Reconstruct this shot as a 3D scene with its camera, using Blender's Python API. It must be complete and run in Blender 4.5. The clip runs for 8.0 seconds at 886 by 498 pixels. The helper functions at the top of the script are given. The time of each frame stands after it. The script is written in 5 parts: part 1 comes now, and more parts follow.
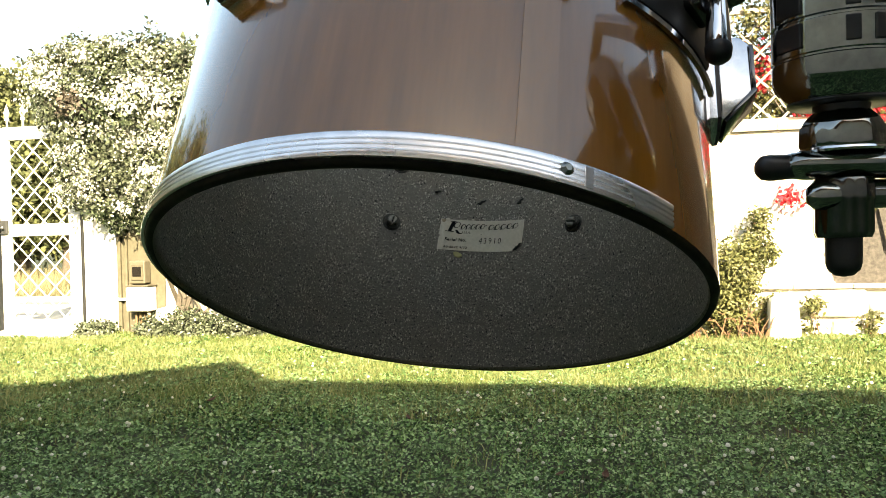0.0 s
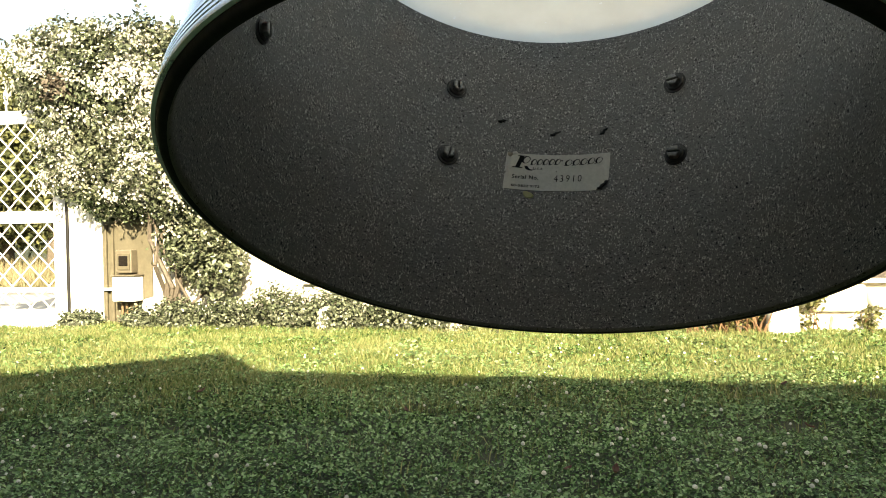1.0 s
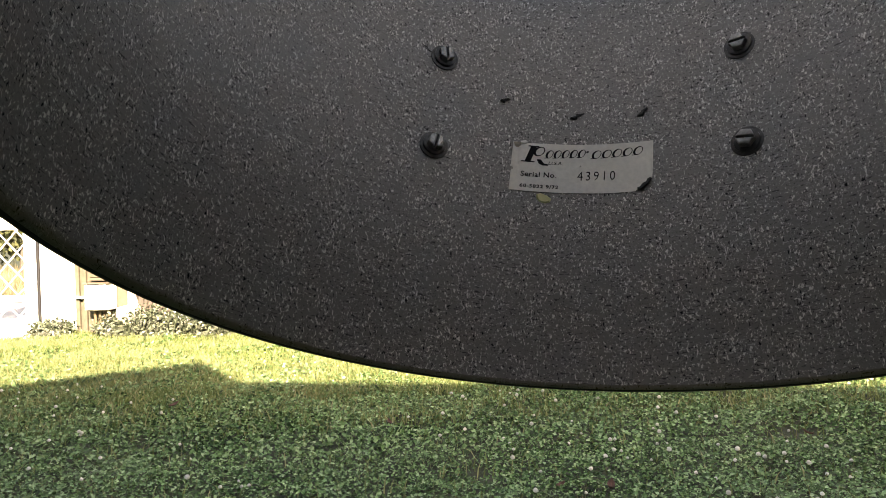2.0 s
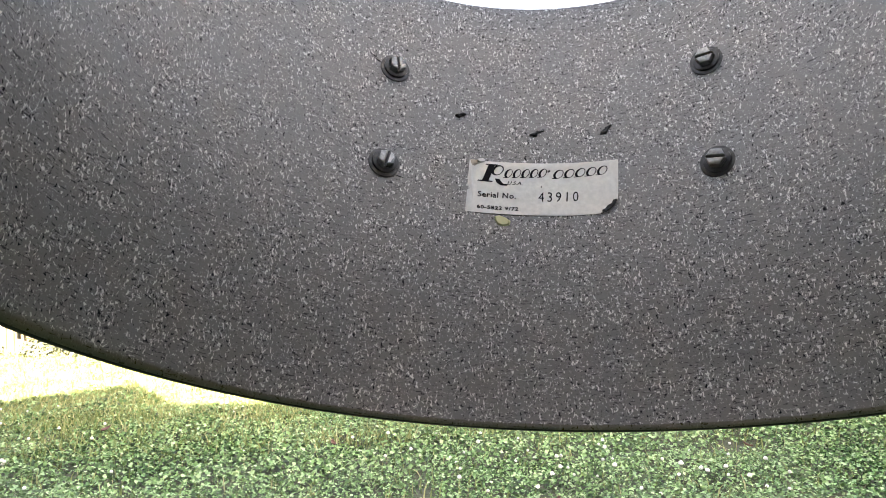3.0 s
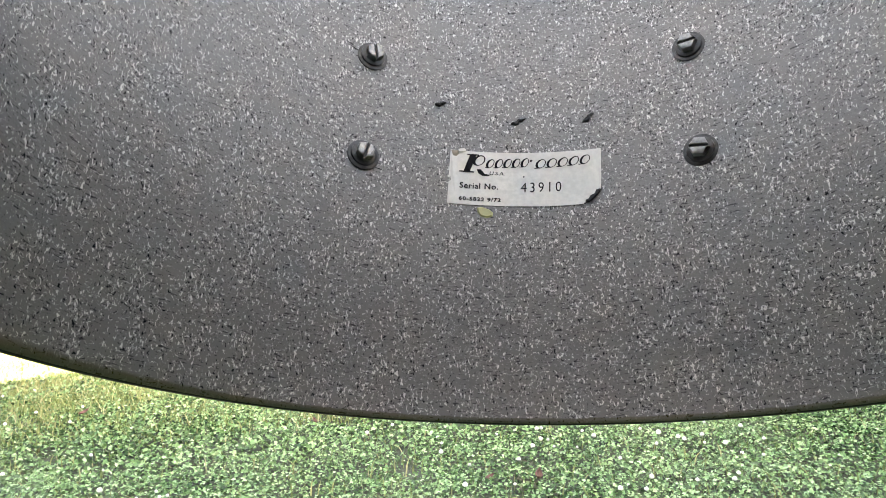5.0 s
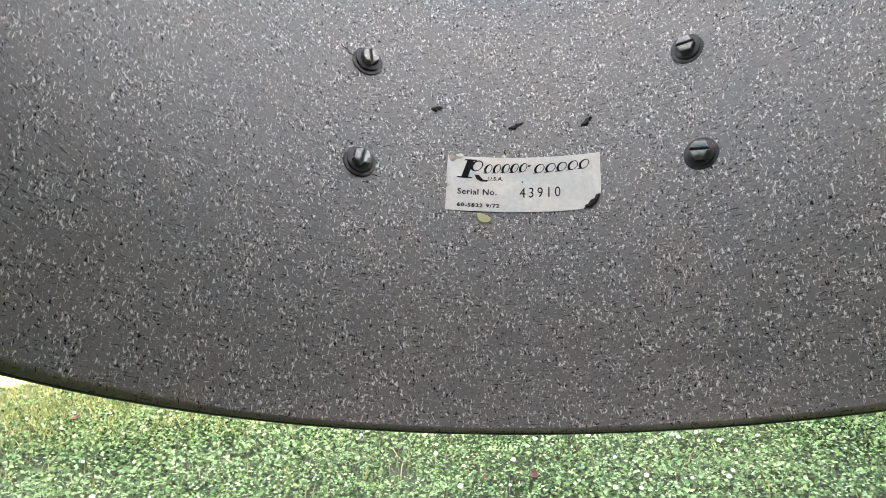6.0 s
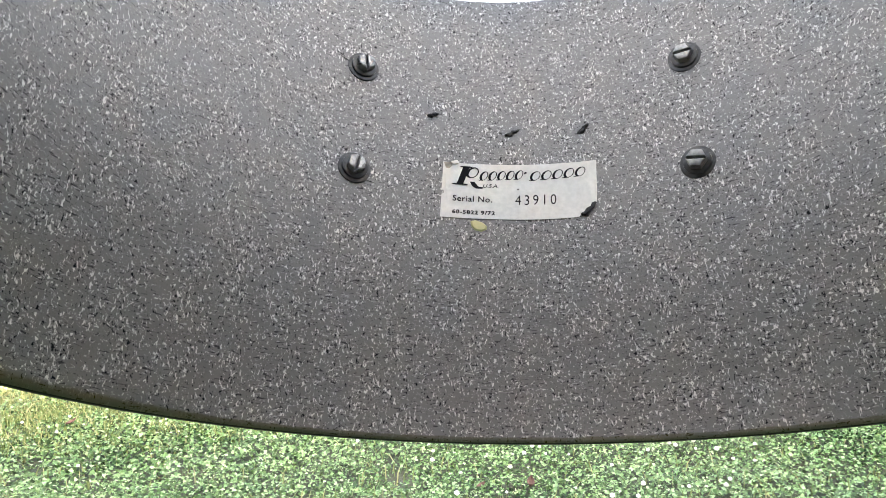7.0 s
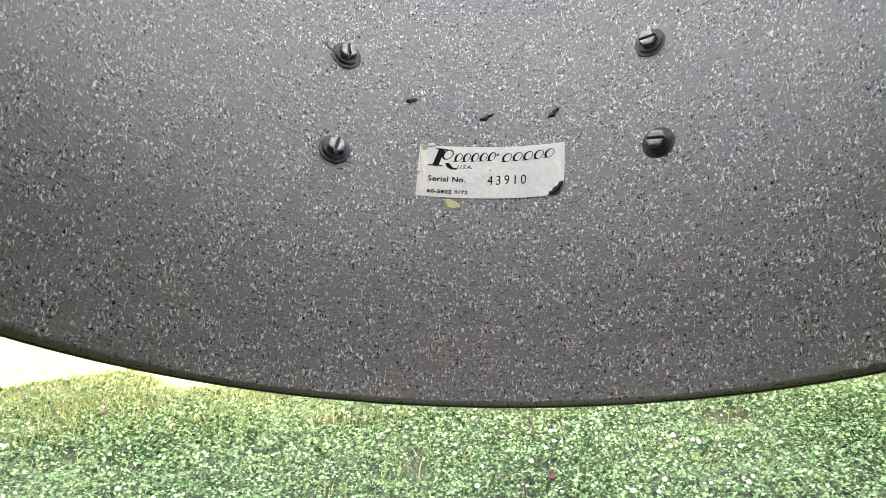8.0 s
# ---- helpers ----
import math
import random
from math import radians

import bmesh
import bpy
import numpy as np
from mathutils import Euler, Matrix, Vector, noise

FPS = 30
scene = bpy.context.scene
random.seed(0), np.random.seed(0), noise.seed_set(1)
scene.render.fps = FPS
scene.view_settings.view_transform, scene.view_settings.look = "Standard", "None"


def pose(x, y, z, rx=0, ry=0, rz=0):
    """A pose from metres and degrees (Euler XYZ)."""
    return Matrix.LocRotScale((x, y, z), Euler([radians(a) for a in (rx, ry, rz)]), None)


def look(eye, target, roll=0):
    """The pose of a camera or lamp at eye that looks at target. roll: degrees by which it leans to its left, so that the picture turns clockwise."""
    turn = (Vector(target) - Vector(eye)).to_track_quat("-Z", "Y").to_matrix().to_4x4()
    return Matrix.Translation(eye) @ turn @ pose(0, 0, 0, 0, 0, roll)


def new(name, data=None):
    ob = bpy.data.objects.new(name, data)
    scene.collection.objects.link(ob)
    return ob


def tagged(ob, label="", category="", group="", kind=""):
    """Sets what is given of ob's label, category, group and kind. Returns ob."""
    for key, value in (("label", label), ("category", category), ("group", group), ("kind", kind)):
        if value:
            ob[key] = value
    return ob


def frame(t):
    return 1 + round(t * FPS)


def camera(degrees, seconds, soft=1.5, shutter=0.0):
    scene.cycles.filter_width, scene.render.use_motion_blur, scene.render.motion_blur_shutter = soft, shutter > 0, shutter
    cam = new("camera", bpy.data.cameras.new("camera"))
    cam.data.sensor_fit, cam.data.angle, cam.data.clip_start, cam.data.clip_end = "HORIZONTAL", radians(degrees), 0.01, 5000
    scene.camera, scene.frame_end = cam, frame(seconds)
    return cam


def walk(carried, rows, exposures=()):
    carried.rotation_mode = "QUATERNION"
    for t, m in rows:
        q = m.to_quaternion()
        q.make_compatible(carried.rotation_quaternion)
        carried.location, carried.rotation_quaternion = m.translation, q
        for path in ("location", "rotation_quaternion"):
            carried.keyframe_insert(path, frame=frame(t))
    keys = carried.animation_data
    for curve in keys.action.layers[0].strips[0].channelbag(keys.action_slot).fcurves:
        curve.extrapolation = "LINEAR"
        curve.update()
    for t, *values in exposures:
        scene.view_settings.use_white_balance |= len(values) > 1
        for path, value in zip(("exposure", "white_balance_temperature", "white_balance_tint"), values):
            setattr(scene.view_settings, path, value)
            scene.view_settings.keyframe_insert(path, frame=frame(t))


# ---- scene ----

# ======================= camera and walk =======================
cam = camera(63.05, 8.0, soft=0.75)
ROWS = [
    (0.0, 0.0034, 0.0067, 0.8804, -0.23, -0.84, 1.37),
    (0.1, -0.0026, 0.0067, 0.8778, 0.07, -0.88, 1.62),
    (0.2, -0.0150, 0.0079, 0.8677, 0.87, -0.62, 1.53),
    (0.3, -0.0235, 0.0149, 0.8612, 0.87, -1.09, 1.90),
    (0.4, -0.0278, 0.0299, 0.8579, 0.38, -1.57, 2.17),
    (0.5, -0.0330, 0.0492, 0.8501, -0.21, -1.19, 1.53),
    (0.6, -0.0353, 0.0578, 0.8496, 0.59, -1.81, 1.84),
    (0.7, -0.0404, 0.0750, 0.8468, 0.35, -1.91, 1.74),
    (0.8, -0.0456, 0.0919, 0.8413, -0.09, -1.53, 1.10),
    (0.9, -0.0526, 0.1104, 0.8385, -1.07, -1.37, 0.65),
    (1.0, -0.0537, 0.1202, 0.8388, -1.18, -1.18, 0.85),
    (1.1, -0.0533, 0.1307, 0.8404, -1.04, -1.33, 0.78),
    (1.2, -0.0522, 0.1389, 0.8392, -0.55, -0.73, 0.35),
    (2.3, -0.0527, 0.2762, 0.8499, -3.05, -1.18, 1.77),
    (2.4, -0.0440, 0.2729, 0.8495, -1.30, -0.22, 1.25),
    (2.5, -0.0517, 0.2790, 0.8471, -3.08, 0.82, 1.22),
    (2.6, -0.0481, 0.2809, 0.8513, -4.25, 2.14, 0.78),
    (2.7, -0.0471, 0.2816, 0.8521, -4.42, 2.07, 0.93),
    (2.8, -0.0508, 0.2822, 0.8529, -5.57, 1.36, 1.43),
    (2.9, -0.0472, 0.2844, 0.8540, -5.72, 0.35, 1.55),
    (3.0, -0.0542, 0.2879, 0.8531, -6.99, -0.01, 1.57),
    (3.1, -0.0543, 0.2877, 0.8540, -6.98, -0.64, 1.75),
    (3.2, -0.0545, 0.2875, 0.8548, -6.88, -0.91, 1.93),
    (3.3, -0.0546, 0.2873, 0.8557, -7.09, -1.02, 2.12),
    (3.4, -0.0548, 0.2871, 0.8565, -6.93, -1.04, 2.30),
    (3.5, -0.0549, 0.2869, 0.8574, -6.92, -0.89, 2.48),
    (3.6, -0.0548, 0.2871, 0.8578, -6.90, -0.98, 2.50),
    (3.7, -0.0547, 0.2873, 0.8582, -6.91, -0.99, 2.53),
    (3.8, -0.0545, 0.2874, 0.8586, -6.90, -1.00, 2.55),
    (3.9, -0.0544, 0.2876, 0.8590, -7.14, -1.30, 2.58),
    (4.0, -0.0543, 0.2878, 0.8594, -7.51, -1.44, 2.60),
    (4.1, -0.0543, 0.2883, 0.8597, -7.65, -1.53, 2.51),
    (4.2, -0.0544, 0.2889, 0.8599, -7.83, -1.72, 2.42),
    (4.3, -0.0544, 0.2894, 0.8602, -8.05, -1.97, 2.32),
    (4.4, -0.0545, 0.2900, 0.8604, -8.18, -2.00, 2.23),
    (4.5, -0.0545, 0.2905, 0.8607, -8.09, -1.80, 2.14),
    (4.6, -0.0547, 0.2911, 0.8610, -8.24, -1.93, 2.20),
    (4.7, -0.0549, 0.2916, 0.8613, -8.39, -2.05, 2.27),
    (5.8, -0.0574, 0.2978, 0.8649, -9.48, -2.23, 2.95),
    (5.9, -0.0576, 0.2983, 0.8652, -9.44, -2.14, 3.02),
    (6.0, -0.0578, 0.2989, 0.8655, -9.49, -2.15, 3.08),
    (6.1, -0.0573, 0.2990, 0.8652, -9.42, -1.93, 2.94),
    (6.2, -0.0568, 0.2992, 0.8649, -9.39, -1.96, 2.79),
    (6.3, -0.0563, 0.2993, 0.8647, -9.61, -2.18, 2.65),
    (6.4, -0.0558, 0.2995, 0.8644, -9.48, -2.20, 2.50),
    (6.5, -0.0553, 0.2996, 0.8641, -9.36, -2.12, 2.36),
    (6.6, -0.0554, 0.2999, 0.8645, -9.53, -2.19, 2.42),
    (6.7, -0.0554, 0.3001, 0.8649, -9.59, -2.22, 2.48),
    (6.8, -0.0555, 0.3004, 0.8653, -9.69, -2.01, 2.55),
    (6.9, -0.0555, 0.3006, 0.8657, -9.66, -1.81, 2.61),
    (7.0, -0.0556, 0.3009, 0.8661, -9.59, -1.71, 2.67),
    (7.1, -0.0554, 0.3005, 0.8652, -9.42, -1.59, 2.64),
    (7.2, -0.0552, 0.3002, 0.8644, -9.49, -1.42, 2.61),
    (7.3, -0.0551, 0.2998, 0.8635, -9.39, -1.33, 2.59),
    (7.4, -0.0549, 0.2995, 0.8627, -9.34, -1.20, 2.56),
    (7.5, -0.0547, 0.2991, 0.8618, -9.39, -1.10, 2.53),
    (7.6, -0.0531, 0.2981, 0.8610, -9.04, -1.03, 2.43),
    (7.7, -0.0515, 0.2971, 0.8603, -9.12, -1.65, 2.32),
    (7.8, -0.0479, 0.2927, 0.8556, -8.80, -1.65, 2.00),
    (8.0, -0.0321, 0.2765, 0.8548, -7.18, -1.73, 2.59),
]
EXPOSURES = [(0.0, 2.35, 8950, 5), (0.4, 2.19, 8900, 5), (1.2, 2.04, 8800, 9), (2.3, 3.04, 8050, 24), (2.6, 3.54, 7950, 24), (3.0, 4.22, 7930, 23), (3.5, 4.37, 7870, 20), (4.5, 4.48, 7870, 20), (6.0, 4.56, 7870, 20), (6.4, 4.69, 7870, 20), (7.4, 4.70, 7870, 20), (8.0, 4.70, 7870, 19)]
walk(cam, [(t, pose(x, y, z, 90 + pitch, roll, yaw)) for t, x, y, z, yaw, pitch, roll in ROWS], EXPOSURES)

# ======================= plan =======================
# The yard: x along the garden wall, y away from the house, origin on the wall's face.
YARD = pose(0, 6.5, 0, 0, 0, -11.31)
# The drum: origin in the middle of its open bottom, z along its axis.
DRUM = Matrix((
    (0.99119, -0.05362, 0.12110, -0.0041),
    (0.00000, 0.91438, 0.40485, 0.4499),
    (-0.13244, -0.40129, 0.90633, 0.8435),
    (0, 0, 0, 1)))
R_OUT, R_IN, DEPTH = 0.1670, 0.1610, 0.2336

# ======================= light =======================
SUN_UP, SUN_SIDE = 28.9, 22.0
world = bpy.data.worlds.new("world")
scene.world = world
world.use_nodes = True
wn = world.node_tree
sky = wn.nodes.new("ShaderNodeTexSky")
sky.sky_type, sky.sun_disc = "NISHITA", False
sun_way = (YARD.to_3x3() @ Vector((math.sin(radians(SUN_SIDE)) * math.cos(radians(SUN_UP)), -math.cos(radians(SUN_SIDE)) * math.cos(radians(SUN_UP)), math.sin(radians(SUN_UP))))).normalized()
sky.sun_elevation = radians(SUN_UP)
sky.sun_rotation = math.atan2(sun_way.x, sun_way.y)
sky.air_density, sky.dust_density, sky.ozone_density = 1.0, 2.0, 1.0
back = wn.nodes["Background"]
wn.links.new(sky.outputs[0], back.inputs[0])
back.inputs[1].default_value = 0.115
sun = new("sun", bpy.data.lights.new("sun", "SUN"))
sun.data.energy, sun.data.angle, sun.data.color = 5.0, radians(0.53), (1.0, 0.93, 0.80)
sun.matrix_world = look(sun_way * 30, (0, 0, 0))


# ======================= materials =======================
class Nodes:
    """Short names for building a node material."""

    def __init__(self, name):
        self.m = bpy.data.materials.new(name)
        self.m.use_nodes = True
        self.t = self.m.node_tree
        self.b = self.t.nodes["Principled BSDF"]
        self.coord = self.t.nodes.new("ShaderNodeTexCoord")

    def add(self, kind):
        return self.t.nodes.new(kind)

    def put(self, socket, value):
        if isinstance(value, bpy.types.NodeSocket):
            self.t.links.new(value, socket)
        else:
            socket.default_value = value

    def noise(self, scale, detail=4.0, rough=0.55, vector=None, distortion=0.0):
        n = self.add("ShaderNodeTexNoise")
        self.put(n.inputs["Vector"], vector or self.coord.outputs["Object"])
        n.inputs["Scale"].default_value, n.inputs["Detail"].default_value = scale, detail
        n.inputs["Roughness"].default_value, n.inputs["Distortion"].default_value = rough, distortion
        return n.outputs[0]

    def voronoi(self, scale, vector=None, feature="F1"):
        n = self.add("ShaderNodeTexVoronoi")
        n.feature = feature
        self.put(n.inputs["Vector"], vector or self.coord.outputs["Object"])
        n.inputs["Scale"].default_value = scale
        return n.outputs["Distance"]

    def scaled(self, s, vector=None):
        n = self.add("ShaderNodeMapping")
        self.put(n.inputs["Vector"], vector or self.coord.outputs["Object"])
        n.inputs["Scale"].default_value = s
        return n.outputs[0]

    def ramp(self, fac, *stops):
        n = self.add("ShaderNodeValToRGB")
        while len(n.color_ramp.elements) < len(stops):
            n.color_ramp.elements.new(0.5)
        for e, (p, c) in zip(n.color_ramp.elements, stops):
            e.position = p
            e.color = (c, c, c, 1) if isinstance(c, (int, float)) else (*c, 1)
        self.put(n.inputs[0], fac)
        return n.outputs[0]

    def mix(self, fac, a, b, mode="MIX"):
        n = self.add("ShaderNodeMix")
        n.data_type, n.blend_type = "RGBA", mode
        self.put(n.inputs[0], fac)
        for i, v in ((6, a), (7, b)):
            self.put(n.inputs[i], (*v, 1) if isinstance(v, tuple) and len(v) == 3 else v)
        return n.outputs[2]

    def math(self, op, a, b=0.0):
        n = self.add("ShaderNodeMath")
        n.operation = op
        self.put(n.inputs[0], a)
        self.put(n.inputs[1], b)
        return n.outputs[0]

    def bump(self, height, strength, distance=0.002):
        n = self.add("ShaderNodeBump")
        self.put(n.inputs["Height"], height)
        n.inputs["Strength"].default_value, n.inputs["Distance"].default_value = strength, distance
        self.t.links.new(n.outputs[0], self.b.inputs["Normal"])

    def done(self, color=None, rough=None, metal=None, **more):
        for key, v in (("Base Color", color), ("Roughness", rough), ("Metallic", metal), *more.items()):
            if v is not None:
                self.put(self.b.inputs[key.replace("_", " ")], (*v, 1) if isinstance(v, tuple) and len(v) == 3 else v)
        return self.m


def plain(name, color, rough=0.5, metal=0.0, scale=60.0, vary=0.25, bump=0.15, dist=0.001, **more):
    """A surface of one colour with fine grain, broad stains and a little relief."""
    k = Nodes(name)
    fine, broad = k.noise(scale), k.noise(scale * 0.09, 3)
    lo, hi = tuple(c * (1 - vary) for c in color), tuple(min(1, c * (1 + vary)) for c in color)
    tone = k.mix(k.ramp(fine, (0.3, 0), (0.7, 1)), lo, hi)
    tone = k.mix(k.ramp(broad, (0.35, 0.0), (0.75, 0.6)), tone, tuple(c * (1 - vary * 0.8) for c in color))
    k.bump(fine, bump, dist)
    r = k.ramp(broad, (0.3, max(0.02, rough * 0.75)), (0.75, min(1, rough * 1.25)))
    return k.done(tone, r, metal, **more)


def leaf_material(name, stops, rough=0.45, through_light=0.3, gloss=0.5):
    """Leaves: each one of its own tone, darker and paler in noise patches, with some light let through."""
    k = Nodes(name)
    geo = k.add("ShaderNodeNewGeometry")
    tone = k.ramp(geo.outputs["Random Per Island"], *stops)
    # broad noise patches pull the leaf tone towards half its darkest stop
    dark_patch = k.noise(0.8, 4)
    tone = k.mix(k.ramp(dark_patch, (0.48, 0), (0.66, 0.38)), tone, k.mix(0.75, tone, tuple(c * 0.5 for c in stops[0][1])))
    patch = k.noise(1.3, 3)
    tone = k.mix(k.ramp(patch, (0.35, 0), (0.7, 0.45)), tone, k.mix(0.5, tone, tuple(c * 1.25 for c in stops[-1][1])))
    k.done(tone, rough, 0.0, Specular_IOR_Level=gloss)
    lit = k.add("ShaderNodeBsdfTranslucent")
    k.put(lit.inputs[0], tone)
    both = k.add("ShaderNodeMixShader")
    both.inputs[0].default_value = through_light
    k.t.links.new(k.b.outputs[0], both.inputs[1])
    k.t.links.new(lit.outputs[0], both.inputs[2])
    k.t.links.new(both.outputs[0], k.t.nodes["Material Output"].inputs[0])
    return k.m


def lining_material():
    """Grey paint inside the drum, sprayed with pale and dark flecks."""
    k = Nodes("fleck_paint")
    sep = k.add("ShaderNodeSeparateXYZ")
    k.put(sep.inputs[0], k.coord.outputs["Object"])
    arc = k.math("MULTIPLY", k.math("ARCTAN2", sep.outputs[0], sep.outputs[1]), R_IN)
    flat = k.add("ShaderNodeCombineXYZ")
    k.put(flat.inputs[0], arc)
    k.put(flat.inputs[1], sep.outputs[2])
    uv = flat.outputs[0]
    broad = k.noise(14, 3, vector=uv)
    mid = k.noise(90, 4, vector=uv)
    tone = k.mix(k.ramp(mid, (0.3, 0), (0.7, 1)), (0.101, 0.094, 0.088), (0.137, 0.127, 0.118))
    tone = k.mix(k.ramp(broad, (0.35, 0.0), (0.7, 0.5)), tone, (0.114, 0.105, 0.098))
    swarm = k.ramp(k.math("ADD", k.math("MULTIPLY", k.noise(95, 3, 0.6, uv), 0.75), k.math("MULTIPLY", k.noise(30, 3, vector=uv), 0.25)), (0.38, 0.0), (0.62, 0.065))
    tall = k.noise(1, 2, 0.5, k.scaled((960, 560, 1), uv), 0.9)
    wide = k.noise(1, 2, 0.5, k.scaled((480, 1150, 1), uv), 0.8)
    pale_a = k.ramp(k.math("ADD", tall, swarm), (0.632, 0), (0.700, 1))
    pale_b = k.ramp(k.math("ADD", wide, swarm), (0.655, 0), (0.72, 0.8))
    dark_a = k.ramp(k.math("SUBTRACT", tall, swarm), (0.290, 1), (0.325, 0))
    dark_b = k.ramp(k.math("SUBTRACT", k.noise(1, 2, 0.5, k.scaled((280, 1300, 1), uv), 0.6), k.math("MULTIPLY", swarm, 0.6)), (0.315, 0.85), (0.365, 0))
    tone = k.mix(dark_b, tone, (0.030, 0.028, 0.028))
    tone = k.mix(dark_a, tone, (0.014, 0.013, 0.014))
    tone = k.mix(pale_b, tone, (0.36, 0.35, 0.335))
    tone = k.mix(pale_a, tone, (0.59, 0.57, 0.53))
    reach = k.math("ADD", 0.0007, k.math("MULTIPLY", k.math("MAXIMUM", k.math("SUBTRACT", -0.09, arc), 0.0), 0.024))
    height = k.math("DIVIDE", k.math("ADD", sep.outputs[2], k.math("MULTIPLY", k.math("SUBTRACT", k.noise(160, 4, 0.6, uv), 0.5), 0.0016)), reach)
    tone = k.mix(k.ramp(height, (0.25, 0.92), (1.0, 0.0)), tone, (0.042, 0.035, 0.008))
    relief = k.math("ADD", k.noise(420, 3, vector=uv), k.math("MULTIPLY", k.math("SUBTRACT", pale_a, dark_a), 0.5))
    k.bump(relief, 0.35, 0.0006)
    sheen = k.math("MULTIPLY", k.math("SUBTRACT", 1.0, k.math("MAXIMUM", dark_a, dark_b)), 0.85)
    return k.done(tone, k.ramp(mid, (0.3, 0.33), (0.7, 0.45)), 0.0, Specular_IOR_Level=sheen)


def wrap_material():
    """Glossy copper-brown lacquer with a faint streaky grain along the shell."""
    k = Nodes("brown_lacquer")
    grain = k.noise(1, 4, 0.6, k.scaled((90, 90, 9)))
    broad = k.noise(7, 3)
    tone = k.mix(k.ramp(grain, (0.3, 0), (0.75, 1)), (0.185, 0.073, 0.011), (0.285, 0.116, 0.020))
    tone = k.mix(k.ramp(broad, (0.4, 0), (0.75, 0.5)), tone, (0.19, 0.074, 0.012))
    k.bump(k.noise(30, 2), 0.03, 0.001)
    return k.done(tone, k.ramp(k.noise(40, 4), (0.3, 0.10), (0.7, 0.18)), 0.0, Specular_IOR_Level=0.4, Coat_Weight=1.0, Coat_Roughness=0.03)


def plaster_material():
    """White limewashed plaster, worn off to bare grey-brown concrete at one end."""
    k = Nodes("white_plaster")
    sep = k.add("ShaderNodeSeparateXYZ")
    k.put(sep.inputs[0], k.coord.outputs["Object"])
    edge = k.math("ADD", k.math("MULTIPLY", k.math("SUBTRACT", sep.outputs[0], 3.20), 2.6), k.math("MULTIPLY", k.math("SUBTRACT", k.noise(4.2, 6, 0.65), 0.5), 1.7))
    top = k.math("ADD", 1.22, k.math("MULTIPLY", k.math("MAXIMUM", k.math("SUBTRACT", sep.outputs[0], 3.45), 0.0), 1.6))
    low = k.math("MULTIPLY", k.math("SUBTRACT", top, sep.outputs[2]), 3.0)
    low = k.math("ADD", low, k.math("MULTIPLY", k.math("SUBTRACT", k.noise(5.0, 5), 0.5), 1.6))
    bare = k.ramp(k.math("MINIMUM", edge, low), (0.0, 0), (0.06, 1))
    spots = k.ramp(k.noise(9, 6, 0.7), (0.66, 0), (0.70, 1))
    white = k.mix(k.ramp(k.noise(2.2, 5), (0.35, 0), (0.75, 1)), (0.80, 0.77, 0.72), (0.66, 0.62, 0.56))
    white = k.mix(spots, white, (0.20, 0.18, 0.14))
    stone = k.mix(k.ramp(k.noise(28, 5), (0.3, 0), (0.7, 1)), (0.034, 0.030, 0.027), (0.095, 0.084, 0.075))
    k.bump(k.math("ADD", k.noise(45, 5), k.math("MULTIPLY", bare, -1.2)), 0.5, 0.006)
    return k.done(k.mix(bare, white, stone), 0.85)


def ground_material():
    k = Nodes("lawn_soil")
    fine, broad = k.noise(40, 5, 0.7), k.noise(0.9, 4)
    tone = k.mix(k.ramp(fine, (0.3, 0), (0.7, 1)), (0.010, 0.016, 0.005), (0.030, 0.044, 0.012))
    tone = k.mix(k.ramp(broad, (0.45, 0), (0.7, 0.6)), tone, (0.050, 0.050, 0.016))
    k.bump(fine, 0.8, 0.02)
    return k.done(tone, 0.9)


